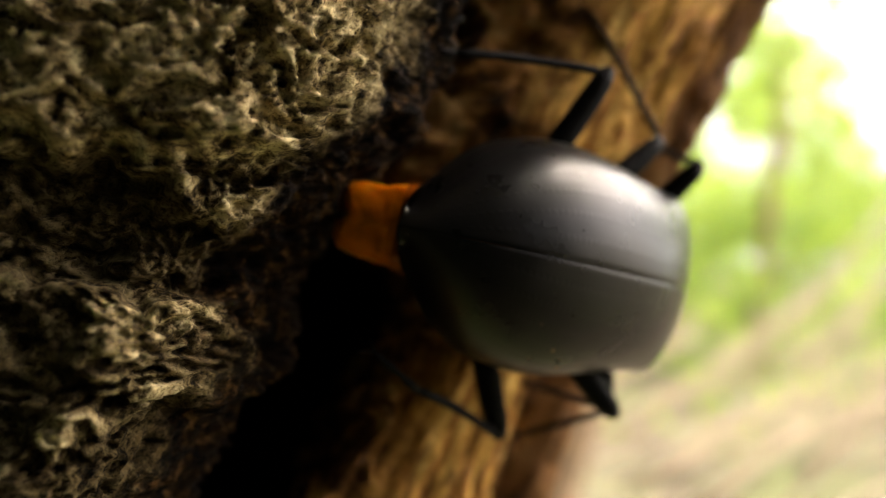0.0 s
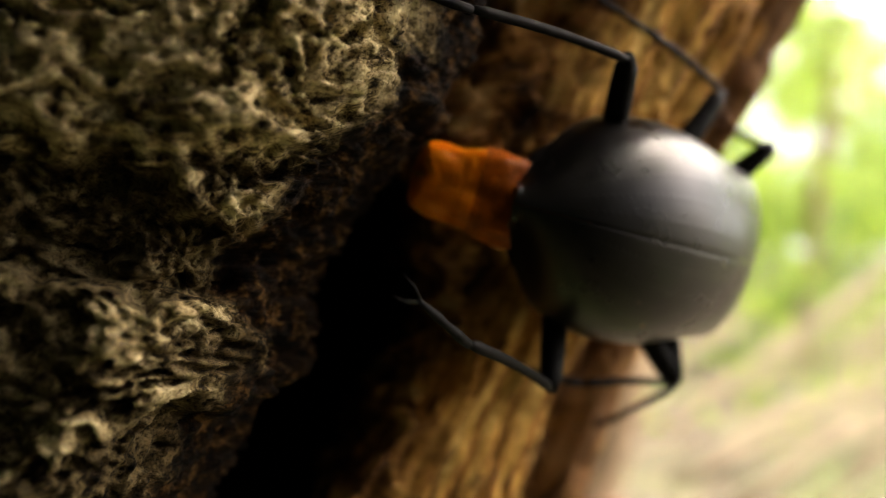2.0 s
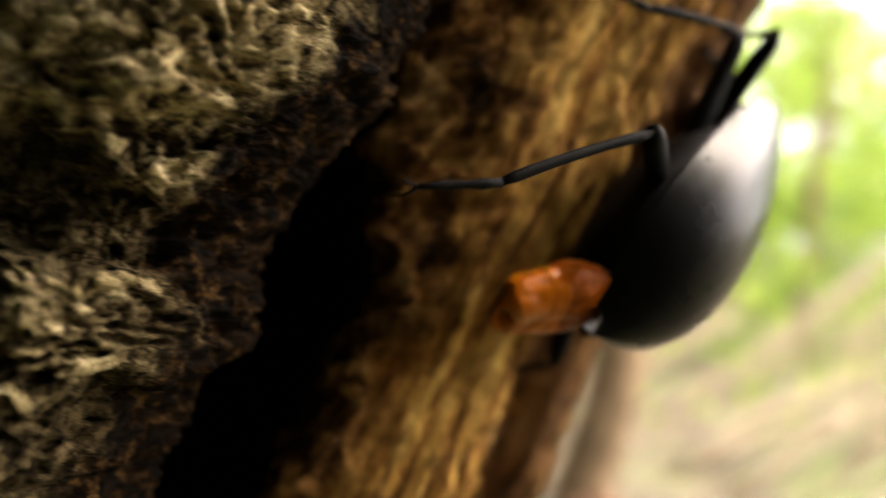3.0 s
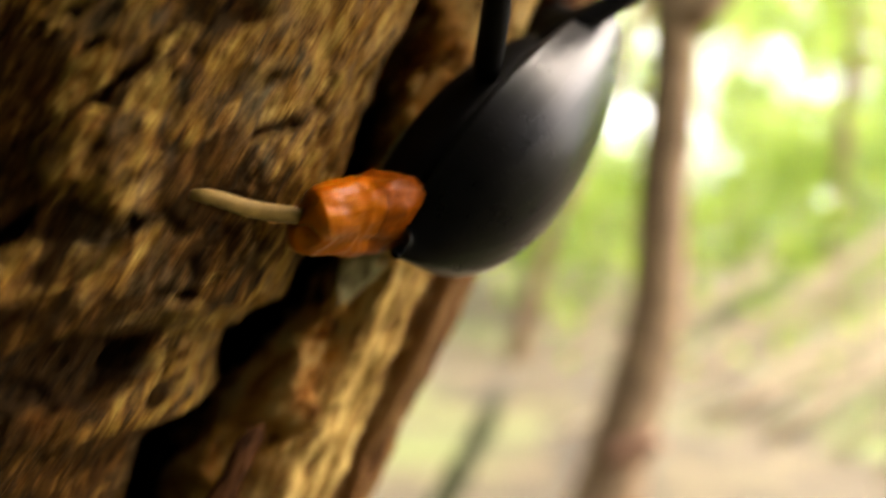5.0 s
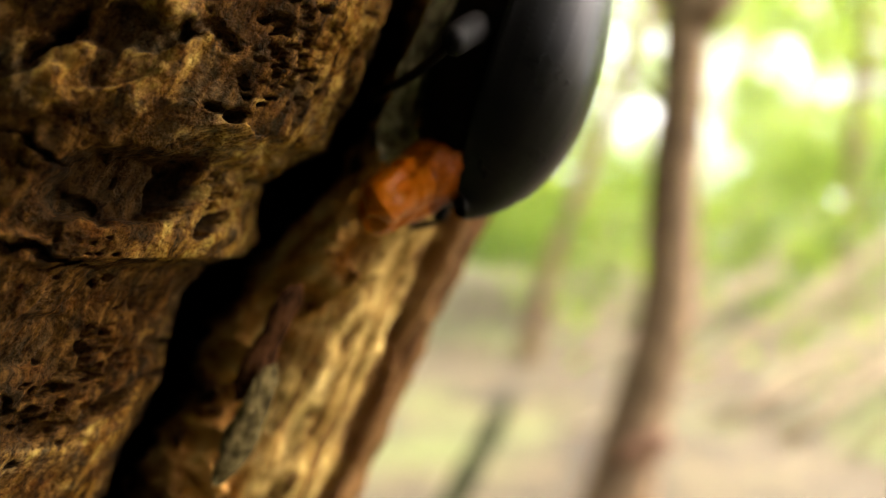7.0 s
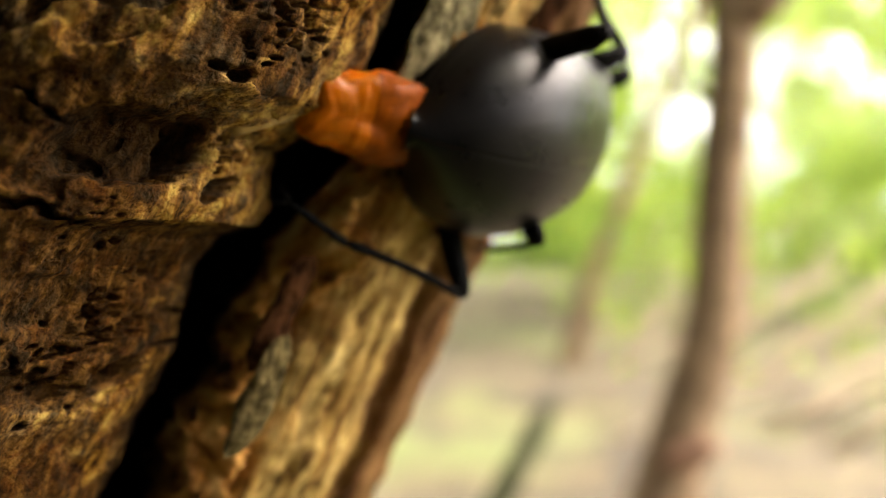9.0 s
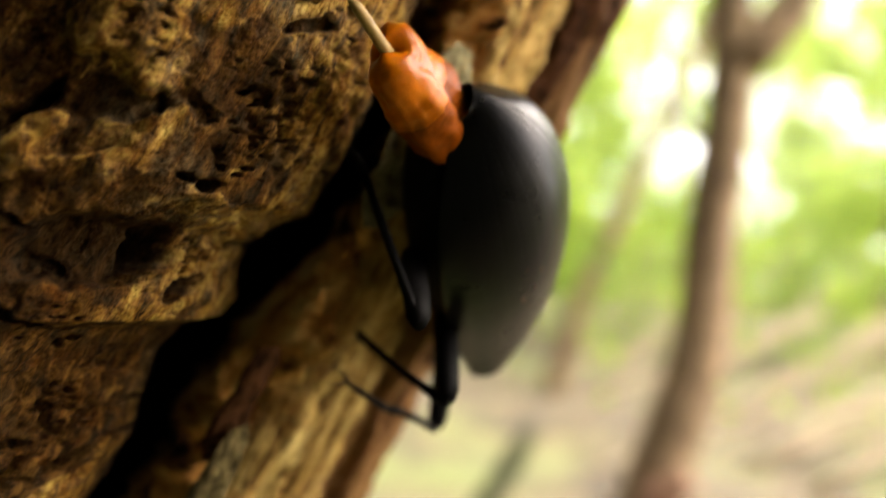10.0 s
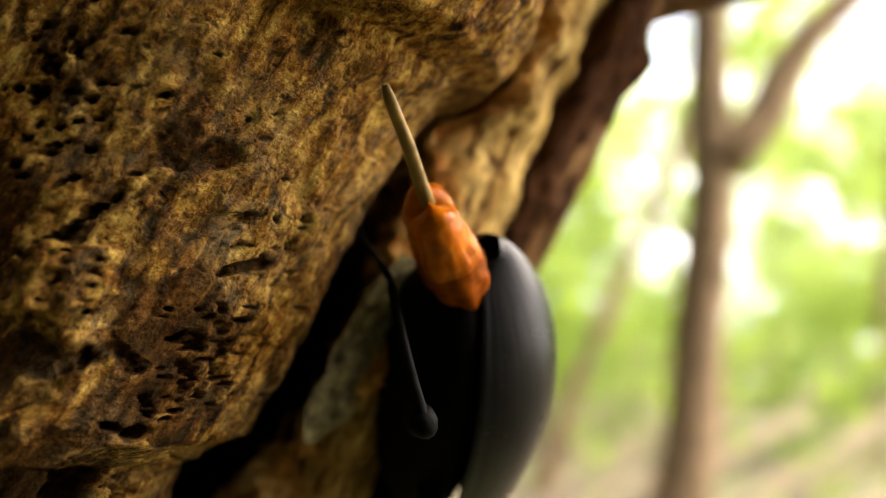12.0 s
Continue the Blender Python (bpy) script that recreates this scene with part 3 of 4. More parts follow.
def wood_mesh():
    """The bare wood behind the crack: a rotten part, a pale plank and a brown rib, which curves away to the trunk's far side."""
    s = np.concatenate([np.linspace(-700, -30, 90), np.linspace(-29, -24, 12), np.linspace(-23.8, 118, 720), np.linspace(119, 121, 3), np.linspace(122, 900, 110)])
    jag = lambda k, w: fbm(s / 5.0, k, 2, 4) * w
    out, pl, pr, cv = curve1(OUTLINE, s) + jag(8.1, 0.7), curve1(PLANK_L, s) + jag(1.7, 1.2), curve1(PLANK_R, s) + jag(5.9, 1.0), curve1(CAVITY, s) + jag(3.2, 1.8)
    un = np.concatenate([np.linspace(0, 0.12, 30), np.linspace(0.1215, 0.40, 250), np.linspace(0.404, 1, 50)])
    rows, zone = [], []
    for o, l, r, c in zip(out, pl, pr, cv):
        l = max(l, c + 1.0)
        r = max(r, l + 3)
        o = max(o, r + 2.5)
        prof = [(-36, 80), (c - 6, 76), (c - 1.2, 70), (c - 0.3, 60), (c + 0.6, 57), (l - 0.6, 58.5), (l + 0.2, 57.2), ((l + r) / 2, 61.5), (r - 0.5, 66), (r + 0.4, 69.5),
                ((r + o) / 2, 70.5), (o - 0.5, 75), (o, 79), (o - 3, 83), (o - 14, 88), (-40, 104), (-150, 121)]
        p = profile(prof, un)
        rows.append(p)
        zone.append(np.clip((p[:, 0] - l) / (r - l), -1, 2))
    base, zone = np.array(rows), np.array(zone)
    S = s[:, None] + 0 * base[..., 0]
    x, y, A = base[..., 0] + LEAN * S, base[..., 1], base[..., 0]
    wv = fbm(x / 12, y / 12, S / 14, 3) * 2.5
    fib = fbm((A + wv) / 2.2, y / 4, S / 16, 5, 0.55)
    rid = fbm((A + wv) / 1.4 + 9, y / 3, S / 11, 4, 0.55, True)
    lump = fbm(x / 7, y / 7, S / 11 + 55, 4, 0.5)
    crumb = fbm(x / 2.2, y / 2.2, S / 2.6 + 5, 5, 0.6)
    rot_and_shade = np.clip(-zone * 4 + 0.6, 0, 1)
    groove = 1.6 * np.exp(-(zone * 7) ** 2) + 2.2 * np.exp(-((zone - 1.06) * 7) ** 2)
    rq = fbm((A + wv) / 3.5, y / 3.5, S / 6 + 31, 6, 0.56) / 0.2
    chip = np.floor(rq) + np.clip((rq - np.floor(rq) - 0.6) / 0.25, 0, 1)
    rim = np.clip((2.0 - zone) / 0.7, 0.25, 1)
    d = (fib * 1.1 + rid * 0.25 + lump * 1.2 + crumb * 0.25) * rim + rot_and_shade * (crumb * 1.0 + lump * 0.9 + chip * 1.1) + (1 - rot_and_shade) * chip * 0.12 - groove
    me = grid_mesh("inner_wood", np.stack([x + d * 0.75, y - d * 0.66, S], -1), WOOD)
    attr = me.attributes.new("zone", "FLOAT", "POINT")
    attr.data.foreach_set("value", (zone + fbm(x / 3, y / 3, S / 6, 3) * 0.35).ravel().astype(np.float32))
    # Painted shade mask: behind the crack, and dimmer across the wood low down.
    attr = me.attributes.new("cavity_shade", "FLOAT", "POINT")
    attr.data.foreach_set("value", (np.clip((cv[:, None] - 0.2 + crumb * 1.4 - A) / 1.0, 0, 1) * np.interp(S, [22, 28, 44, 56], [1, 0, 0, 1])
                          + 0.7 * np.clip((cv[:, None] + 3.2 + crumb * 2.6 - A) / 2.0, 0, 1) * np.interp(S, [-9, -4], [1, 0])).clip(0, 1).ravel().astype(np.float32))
    return me


def slab(name, a0, a1, y0, y1, s0, s1, thick, mat, parent, seed, label="", n=90, m=30):
    """A loose flake of bark that lies on the trunk, thicker in the middle, with a ragged rim."""
    s = np.linspace(s0, s1, n)
    q = np.linspace(0, 1, m)
    loop = np.concatenate([q, q[::-1]])
    front = np.concatenate([np.ones(m), np.zeros(m)])
    w = abs(a1 - a0) * 0.3
    rag0, rag1 = fbm(s / 4, seed, 0, 4) * w, fbm(s / 4, seed + 5.5, 0, 4) * w
    taper = np.clip(np.minimum(s - s0, s1 - s) / (0.18 * (s1 - s0)), 0.12, 1) ** 0.6
    mid = (a0 + a1) / 2
    A0, A1 = mid + (a0 - mid + rag0) * taper, mid + (a1 - mid + rag1) * taper
    S = s[:, None] + 0 * loop[None]
    A = A0[:, None] + (A1 - A0)[:, None] * loop[None]
    Y = y0 + (y1 - y0) * loop[None] + 0 * S
    bulge = np.sqrt(np.clip(4 * loop * (1 - loop), 0, 1))[None]
    d = front[None] * bulge * thick * taper[:, None] + fbm(A / 2.5 + seed, Y / 2.5, S / 4, 5, 0.6) * 0.9 * abs(thick) ** 0.5
    x = A + LEAN * S
    me = grid_mesh(name, np.stack([x + d * 0.7, Y - d * 0.7, S], -1), mat)
    return part(name, me, parent, label)


trunk = tagged(new("rotten_tree"), "leaning rotten tree with torn crusty bark and bare orange-brown wood", "tree")
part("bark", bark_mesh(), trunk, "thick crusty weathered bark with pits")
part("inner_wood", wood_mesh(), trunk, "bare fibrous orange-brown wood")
slab("bark_flake", -3.4, 1.0, 68, 76, 15, 50, 1.6, DARKBARK, trunk, 3.0, "dark red-brown strip of old bark")
slab("bark_flake", -8.8, -6.0, 53.2, 57, 6, 19, 0.5, LICHEN, trunk, 9.0, "grey-green lichen crust")
slab("bark_flake", -10.5, -8.8, 53, 55.5, -10.5, -2.5, 0.8, DARKBARK, trunk, 12.0, "curled brown bark splinter")
slab("bark_flake", -9.3, -7.6, 52, 54.5, -16, -8, 0.7, SPLINTER, trunk, 15.0, "grey-green pointed bark splinter")


# ---- the wood around ----
def leaves_mesh(name, places, size, mat, seed):
    """Many small folded leaves, each four triangles, at the places given in metres."""
    rng = np.random.RandomState(seed)
    n = len(places)
    u = rng.normal(size=(n, 3)); u /= np.linalg.norm(u, axis=1)[:, None]
    t = rng.normal(size=(n, 3)); w = np.cross(u, t); w /= np.linalg.norm(w, axis=1)[:, None]
    up = np.cross(u, w)
    L = size * rng.uniform(0.6, 1.3, (n, 1)); W = L * 0.28
    P = np.asarray(places)
    v = np.stack([P - u * L / 2, P + w * W + up * W * 0.4, P + u * L / 2, P - w * W + up * W * 0.4], 1).reshape(-1, 3)
    k = np.arange(n)[:, None] * 4
    f = np.concatenate([k + [0, 1, 2], k + [0, 2, 3]], 0)
    me = bpy.data.meshes.new(name)
    me.from_pydata(v.tolist(), [], f.tolist())
    me.materials.append(mat)
    return me


def ground():
    n = 90
    g = np.concatenate([-np.geomspace(400, 0.25, n // 2), np.geomspace(0.25, 400, n // 2)])
    X, Y = np.meshgrid(g, g + 1.5, indexing="ij")
    rise = np.clip((Y - 1.8) * 0.05, 0, 0.5)
    Z = -0.52 + rise + fbm(X / 1.3, Y / 1.3, 0, 4) * 0.16 * np.clip(np.hypot(X, Y) / 2, 0.2, 1)
    me = grid_mesh("ground", np.stack([X, Y, Z], -1) / U, LITTER)
    return tagged(part("ground", me), "brown leaf litter on a forest floor", "ground", kind="structure")


def small_tree(line, radius, label, branches=()):
    """A slim tree along a line of places in metres, with limbs: place on the line, way, radius."""
    tree = tagged(new("tree"), label, "tree", group="trees behind")
    p = np.array(line)
    q = np.linspace(0, 1, 22)
    k = np.linspace(0, 1, len(p))
    pts = np.stack([np.interp(q, k, p[:, c]) for c in range(3)], 1)
    pts[:, 0] += 0.006 * np.sin(q * 23)
    rad = radius * (1.15 - 0.5 * q + 0.5 * np.exp(-16 * q))
    part("trunk", sweep((pts / U).tolist(), (rad / U).tolist(), 14), tree, mat=STEM)
    for i, way, r in branches:
        b = [(pts[i] + np.array(way) * m / 7 + np.array((0.02 * math.sin(m), 0, 0))) / U for m in range(8)]
        part("limb", sweep([x.tolist() for x in b], [r * (1 - 0.05 * m) / U for m in range(8)], 9), tree, mat=STEM)
    return tree


ground()


def sky_backdrop():
    """Plain bright overcast sky far behind the trees."""
    a = np.radians(np.linspace(-75, 75, 40))[None]
    z = np.linspace(-3, 36, 8)[:, None]
    co = np.stack([90 * np.sin(a) + 0 * z, 90 * np.cos(a) + 0 * z, z + 0 * a], -1) / U
    return tagged(part("backdrop", grid_mesh("backdrop", co, BRIGHT_SKY)), "white overcast sky behind the forest", "sky", kind="structure")


sky_backdrop()
small_tree([(0.28, 1.5, -0.60), (0.321, 1.5, -0.452), (0.371, 1.5, -0.308), (0.399, 1.5, -0.176), (0.421, 1.5, -0.01), (0.432, 1.5, 0.156), (0.437, 1.5, 0.32), (0.446, 1.5, 0.487), (0.44, 1.52, 0.76), (0.45, 1.55, 1.3), (0.5, 1.6, 2.2)], 0.054,
           "slim brown forked tree in sunlit forest", [(14, (0.30, 0.03, 0.42), 0.05), (11, (-0.16, 0.06, 0.32), 0.009)])
small_tree([(0.25, 3.2, -0.6), (0.42, 3.2, 0.0), (0.62, 3.25, 0.5), (0.82, 3.3, 1.0), (1.2, 3.4, 2.2)], 0.036, "thin leaning stem among green leaves", [(12, (0.18, 0.05, 0.35), 0.012)])
small_tree([(2.3, 4.6, -0.6), (2.35, 4.6, 0.4), (2.5, 4.7, 1.4), (2.6, 4.7, 3.6)], 0.05, "slim grey-brown tree among leaves", [(10, (0.3, 0.1, 0.5), 0.02), (14, (-0.25, 0.1, 0.4), 0.016)])
small_tree([(-2.6, 3.8, -0.6), (-2.7, 3.8, 0.8), (-2.8, 3.9, 3.8)], 0.09, "brown tree among leaves", [(11, (0.4, 0.1, 0.7), 0.03)])


def fallen_branch(rng, x, y, label):
    ang, ln = rng.uniform(18, 52), rng.uniform(0.6, 1.6)
    dx, dz = math.cos(radians(ang)) * ln, math.sin(radians(ang)) * ln
    pts = [((x + dx * k / 9 + rng.normal() * 0.01) / U, (y + 0.25 * k / 9) / U, (-0.53 + dz * k / 9 + 0.03 * math.sin(k * 0.7)) / U) for k in range(10)]
    rr = rng.uniform(0.006, 0.02)
    ob = part("branch", sweep(pts, [rr * (1.1 - 0.06 * k) / U for k in range(10)], 7), mat=DRYWOOD)
    return tagged(ob, label, "branch", group="fallen branches")


_rb = np.random.RandomState(33)
for _k in range(80):
    fallen_branch(_rb, _rb.uniform(0.1, 2.6), _rb.uniform(1.7, 4.0), "dry grey-brown branch leaning over leaf litter")


def mossy_log():
    """A short mossy log that leans on the litter beside the forked tree."""
    pts = [(-0.035 + 0.016 * k, 1.42 + 0.012 * k, -0.53 + 0.026 * k) for k in range(10)]
    bm = sweep([tuple(c / U for c in p) for p in pts], [(0.030 - 0.0014 * k + 0.003 * math.sin(k * 2.1)) / U for k in range(10)], 12)
    return tagged(part("log", bm, mat=MOSS), "short grey-green mossy log leaning on leaf litter", "log")


def dry_leaf():
    """One large curled dry leaf against the forked tree's foot."""
    v, q = np.linspace(-1, 1, 15)[:, None], np.linspace(-1, 1, 9)[None]
    w = 0.036 * np.sqrt(np.clip(1 - v ** 2, 0.004, 1))
    co = np.stack([0.352 + 0.045 * v + 0 * q, 1.40 - 0.02 * v + 0.02 * q ** 2, -0.365 + w * q * 0.8 + 0.02 * v], -1)
    return tagged(part("dry_leaf", grid_mesh("dry_leaf", co / U, PINK_LEAF)), "pale pinkish-brown curled dry leaf caught on bark", "leaf")


mossy_log()
dry_leaf()


def thicket(name, n, x0, x1, y0, y1, zlo, zhi, fall, size, seed, label, mat=LEAF, each=60, spread=0.22):
    """Leaves in clumps, dense near the ground and thinning upwards."""
    rng = np.random.RandomState(seed)
    c = np.stack([rng.uniform(x0, x1, n // each), rng.uniform(y0, y1, n // each), zlo + (zhi - zlo) * rng.uniform(0, 1, n // each) ** fall], 1)
    p = c[rng.randint(len(c), size=n)] + rng.normal(size=(n, 3)) * (spread, spread, spread * 0.75)
    me = leaves_mesh(name, p, size, mat, seed)
    return tagged(part(name, me), label, "foliage", kind="stuff")


thicket("foliage", 20000, -1.5, 6, 3.8, 6.5, -0.1, 2.6, 1.6, 0.10, 5, "bright green sunlit forest leaves", each=160)
thicket("undergrowth", 2600, 0.6, 5, 2.4, 6.0, -0.55, 0.05, 1.2, 0.08, 12, "low green plants on leaf litter")
thicket("far_woods", 46000, -8, 15, 8.0, 13.0, -0.1, 5.0, 1.7, 0.22, 6, "pale green far woods in sunlight", each=220, spread=0.36)
# Out of view: leaf masses added to block sky light behind, beside and above.
thicket("light_block_behind", 26000, -6, 1.6, -5.0, -1.6, -0.5, 5.0, 1.0, 0.30, 8, "unseen dark leaves added behind to block light", DARKENED_LEAF)
thicket("light_block_beside", 18000, -6, -1.8, -2.0, 4.0, -0.5, 5.0, 1.0, 0.30, 9, "unseen dark leaves added at the left to block light", DARKENED_LEAF)
thicket("light_block_above", 14000, -3.0, 0.5, -2.6, 1.0, 2.6, 3.4, 1.0, 0.24, 10, "unseen dense leaves added overhead to block light", DARKENED_LEAF)
# Sparse leaves added out of view to soften the sky's sheen on the beetle.
thicket("sky_dimmer", 1500, 0.5, 4.0, -1.6, 2.2, 2.4, 3.2, 1.0, 0.2, 41, "unseen green leaves added overhead to dim the sky", each=40, spread=0.3)
# Near stand-in behind the camera, added to darken reflections and cut fill light.
thicket("light_block_near", 10000, -1.6, 0.9, -1.7, -0.45, -0.5, 1.0, 1.0, 0.13, 14, "unseen dark leaves added close behind to block light", DARKENED_LEAF)


# ---- the beetle ----
CASE_W, CASE_H = [1.476, -7.990, 53.466, -80.696, 51.536, -10.549], [0.743, 3.420, 27.603, -67.336, 66.980, -27.877]


def case_curve(c, v):
    """A smooth curve along the wing case, pointed at its rear."""
    return c[0] + c[1] * np.sqrt(v) + c[2] * v + c[3] * v ** 2 + c[4] * v ** 3 + c[5] * v ** 4


def elytron_point(side, v, q):
    """A wing case's surface: v from its pointed rear tip to the square shoulders, q from the suture to the side edge."""
    w, h = np.maximum(case_curve(CASE_W, v), 0.25), np.maximum(case_curve(CASE_H, v), 0.1)
    ang = q * radians(105.5)
    ridge = 0.10 * np.exp(-q / 0.10) * np.clip(v * 5, 0, 1) * np.clip((1 - v) * 12, 0.3, 1)
    rim = 0.10 * np.exp(-((q - 0.975) / 0.02) ** 2)
    x = w * np.sin(ang) ** 0.92 + 0.02 + rim
    z = h * np.cos(ang) + ridge + -0.51 - 0.06 * np.exp(-(q / 0.008) ** 2)
    y = -12.95 + 25.90 * v + 1.1 * (1 - v) ** 6 * q
    return np.stack([side * x, y + 0 * x, z + 0 * x], -1)


def elytron_mesh(side):
    """One domed wing case: blunt behind, broad and square-shouldered in front."""
    v = (np.linspace(0, 1, 110) ** 1.25)[:, None]
    q = (np.linspace(0, 1, 64) ** 1.3)[None]
    me = grid_mesh("elytron", elytron_point(side, v, q), ELYTRA)
    attr = me.attributes.new("rows", "FLOAT_VECTOR", "POINT")
    Q, V = np.broadcast_arrays(q, v)
    attr.data.foreach_set("vector", np.stack([Q, V, 0 * Q], -1).ravel().astype(np.float32))
    return me


def blob(rx, ry, rz, centre, seed=0, rough=0.0, squarish=1.0):
    """A rounded solid with three half-axes, slightly uneven."""
    bm = bmesh.new()
    bmesh.ops.create_uvsphere(bm, u_segments=28, v_segments=18, radius=1)
    for vert in bm.verts:
        c = vert.co.copy()
        f = 1 + rough * noise.noise(c * 2.5 + Vector((seed, 0, 0)))
        vert.co = Vector([math.copysign(abs(k) ** squarish, k) * r * f for k, r in zip(c, (rx, ry, rz))])
        vert.co = (vert.co + Vector(centre)) * U
    return bm


def abdomen_tip(name, v0, v1, swell, mat):
    """Part of the soft last segments: a collar, then two swollen lobes with a cleft between, narrowing to the tube."""
    n, m = 60, 48
    v = np.linspace(v0, v1, n)[:, None]
    a = np.linspace(0, 2 * math.pi, m)[None]
    r = np.interp(v, [0, 0.15, 0.33, 0.38, 0.52, 0.62, 0.67, 0.84, 0.93, 0.98, 1.0], [2.35, 2.45, 2.5, 2.5, 2.5, 2.45, 2.3, 2.15, 1.95, 1.5, 0.1])
    cleft = np.exp(-((np.mod(a, 2 * math.pi) - math.pi / 2) / 0.33) ** 2) * np.clip((v - 0.25) * 3, 0, 1) * np.clip((1 - v) * 8, 0, 1)
    r = r * (1 - 0.25 * cleft) + fbm(np.cos(a) * 1.9, np.sin(a) * 1.9, v * 2.2, 4) * 0.55 * np.clip((1 - v) * 8, 0, 1)
    r = r * swell
    lobe = (0.75 * np.abs(np.cos(a)) - 0.5 * cleft) * np.clip((v - 0.6) * 3, 0, 1)
    x, z, y = (r * 1.15) * np.cos(a), r * 0.82 * np.sin(a), 7.5 * v + lobe
    return grid_mesh(name, np.stack([x, y, z], -1), mat)


def leg_segment(length, r0, r1, r2, flat=0.7, sides=12):
    """A stiff leg segment along +y, thickest a third of the way."""
    prof = [(0, 0.55 * r0), (0.04, r0), (0.3, r1), (0.75, (r1 + r2) / 2), (0.95, r2), (1.0, 0.6 * r2)]
    ys = np.linspace(0, 1, 12)
    return sweep([(0.25 * math.sin(3 * y), y * length, 0) for y in ys], [float(np.interp(y, [p for p, _ in prof], [r for _, r in prof])) for y in ys], sides, flat)


beetle = tagged(new("beetle"), "large black beetle with orange hind body laying eggs on rotten bark", "beetle")
elytra = {k: part("elytron", elytron_mesh(k), beetle, "satin black wing case with fine punctured rows") for k in (-1, 1)}
for _v, _q, _r in ((0.42, 0.42, 0.16), (0.50, 0.55, 0.20), (0.47, 0.47, 0.09), (0.56, 0.50, 0.10), (0.38, 0.52, 0.08), (0.33, 0.30, 0.07)):
    _p = elytron_point(1, np.array(_v), np.array(_q))
    part("dust_speck", blob(_r * 0.8, _r * 0.6, _r * 0.35, _p.tolist(), _v * 40, 0.4), elytra[1], "pale orange dust speck", DUST)
part("underside", blob(6.6, 11.8, 3.3, (0, 0.6, -2.2), 3, 0.03), beetle, "dull black segmented belly", BLACK)
part("pronotum", blob(4.8, 3.2, 2.6, (0, 13.6, -1.9), 4, 0.03, 0.85), beetle, "smooth black neck shield", BLACK)
head = part("head", blob(2.6, 2.6, 1.9, (0, 16.6, -3.6), 5, 0.05), beetle, "small black head", BLACK)
for _side in (-1, 1):
    part("antenna", sweep([(_side * (1.4 + 0.4 * k), 18.0 + 0.5 * k - 0.06 * k * k, -4.2 - 0.35 * k) for k in range(11)], [0.28 + 0.03 * (k % 2) for k in range(11)], 8), head, "black beaded feeler", BLACK)
    part("eye", blob(0.7, 0.9, 0.8, (_side * 2.2, 16.9, -3.2), 6), head, "", BLACK)

tail = part("abdomen_tip", abdomen_tip("abdomen_tip", 0.3, 1.0, 1.0, ORANGE), beetle, "swollen orange hind lobes with a cleft")
part("basal_segment", abdomen_tip("basal_segment", -0.5, 0.52, 1.015, DARK_ORANGE), tail, "dark red-brown hind segment")
tube = part("ovipositor", sweep([(0.12 * math.sin(k * 0.9), k * 0.75, 0) for k in range(11)], [0.5, 0.52, 0.52, 0.52, 0.5, 0.5, 0.48, 0.46, 0.45, 0.42, 0.25], 12, 0.75), tail, "straw-coloured egg-laying tube", STRAW)

# seconds, place in working units, turn in degrees
BEETLE = [
    (0.0, 37.53, 50.68, 81.71, -142.7, 81.1, 161.9),
    (0.5, 37.77, 51.53, 81.70, -143.2, 81.1, 161.3),
    (1.0, 39.04, 50.35, 81.99, -149.8, 77.9, 162.6),
    (1.5, 41.68, 51.59, 83.69, -108.6, 70.8, -147.0),
    (2.0, 42.58, 55.19, 83.61, -161.7, 76.6, 148.6),
    (2.5, 47.46, 58.46, 82.35, 151.0, 56.3, 117.7),
    (3.0, 50.24, 60.42, 82.31, 136.3, 35.0, 107.1),
    (3.5, 54.07, 65.18, 85.95, 132.8, 28.5, 111.2),
    (3.7, 55.70, 64.92, 86.55, 128.5, 41.4, 97.7),
    (4.1, 50.30, 63.00, 79.90, 131.6, 39.2, 103.8),
    (4.9, 9.60, 56.60, 22.30, 138.7, 31.3, 119.8),
    (5.3, -0.20, 53.89, 8.69, 140.4, 28.4, 124.6),
    (5.5, 1.22, 51.92, 8.93, 133.5, 28.3, 111.7),
    (6.0, 1.08, 53.31, 8.52, 133.2, 29.9, 110.3),
    (6.5, 1.45, 55.46, 9.65, 126.6, 20.2, 95.4),
    (7.0, 4.48, 57.04, 13.78, 110.6, 14.3, 102.4),
    (7.2, 4.23, 57.64, 13.32, 113.0, 19.8, 106.7),
    (8.0, 2.20, 60.30, 11.60, 127.2, 41.6, 106.0),
    (8.8, -0.41, 62.54, 9.29, 150.0, 62.5, 116.1),
    (9.0, 2.55, 62.39, 6.78, 164.5, 65.2, 136.1),
    (9.5, 3.54, 58.65, 8.56, -106.9, 69.2, -122.7),
    (10.0, 2.96, 58.55, 7.64, -82.3, 59.5, -86.6),
    (10.5, 3.89, 58.77, 8.83, -71.7, 53.6, -66.5),
    (11.0, 4.19, 58.59, 9.56, -71.5, 48.7, -59.9),
    (11.5, 5.24, 58.99, 11.49, -71.5, 46.2, -54.5),
    (12.0, 4.72, 59.27, 10.65, -77.2, 40.9, -57.1),
]

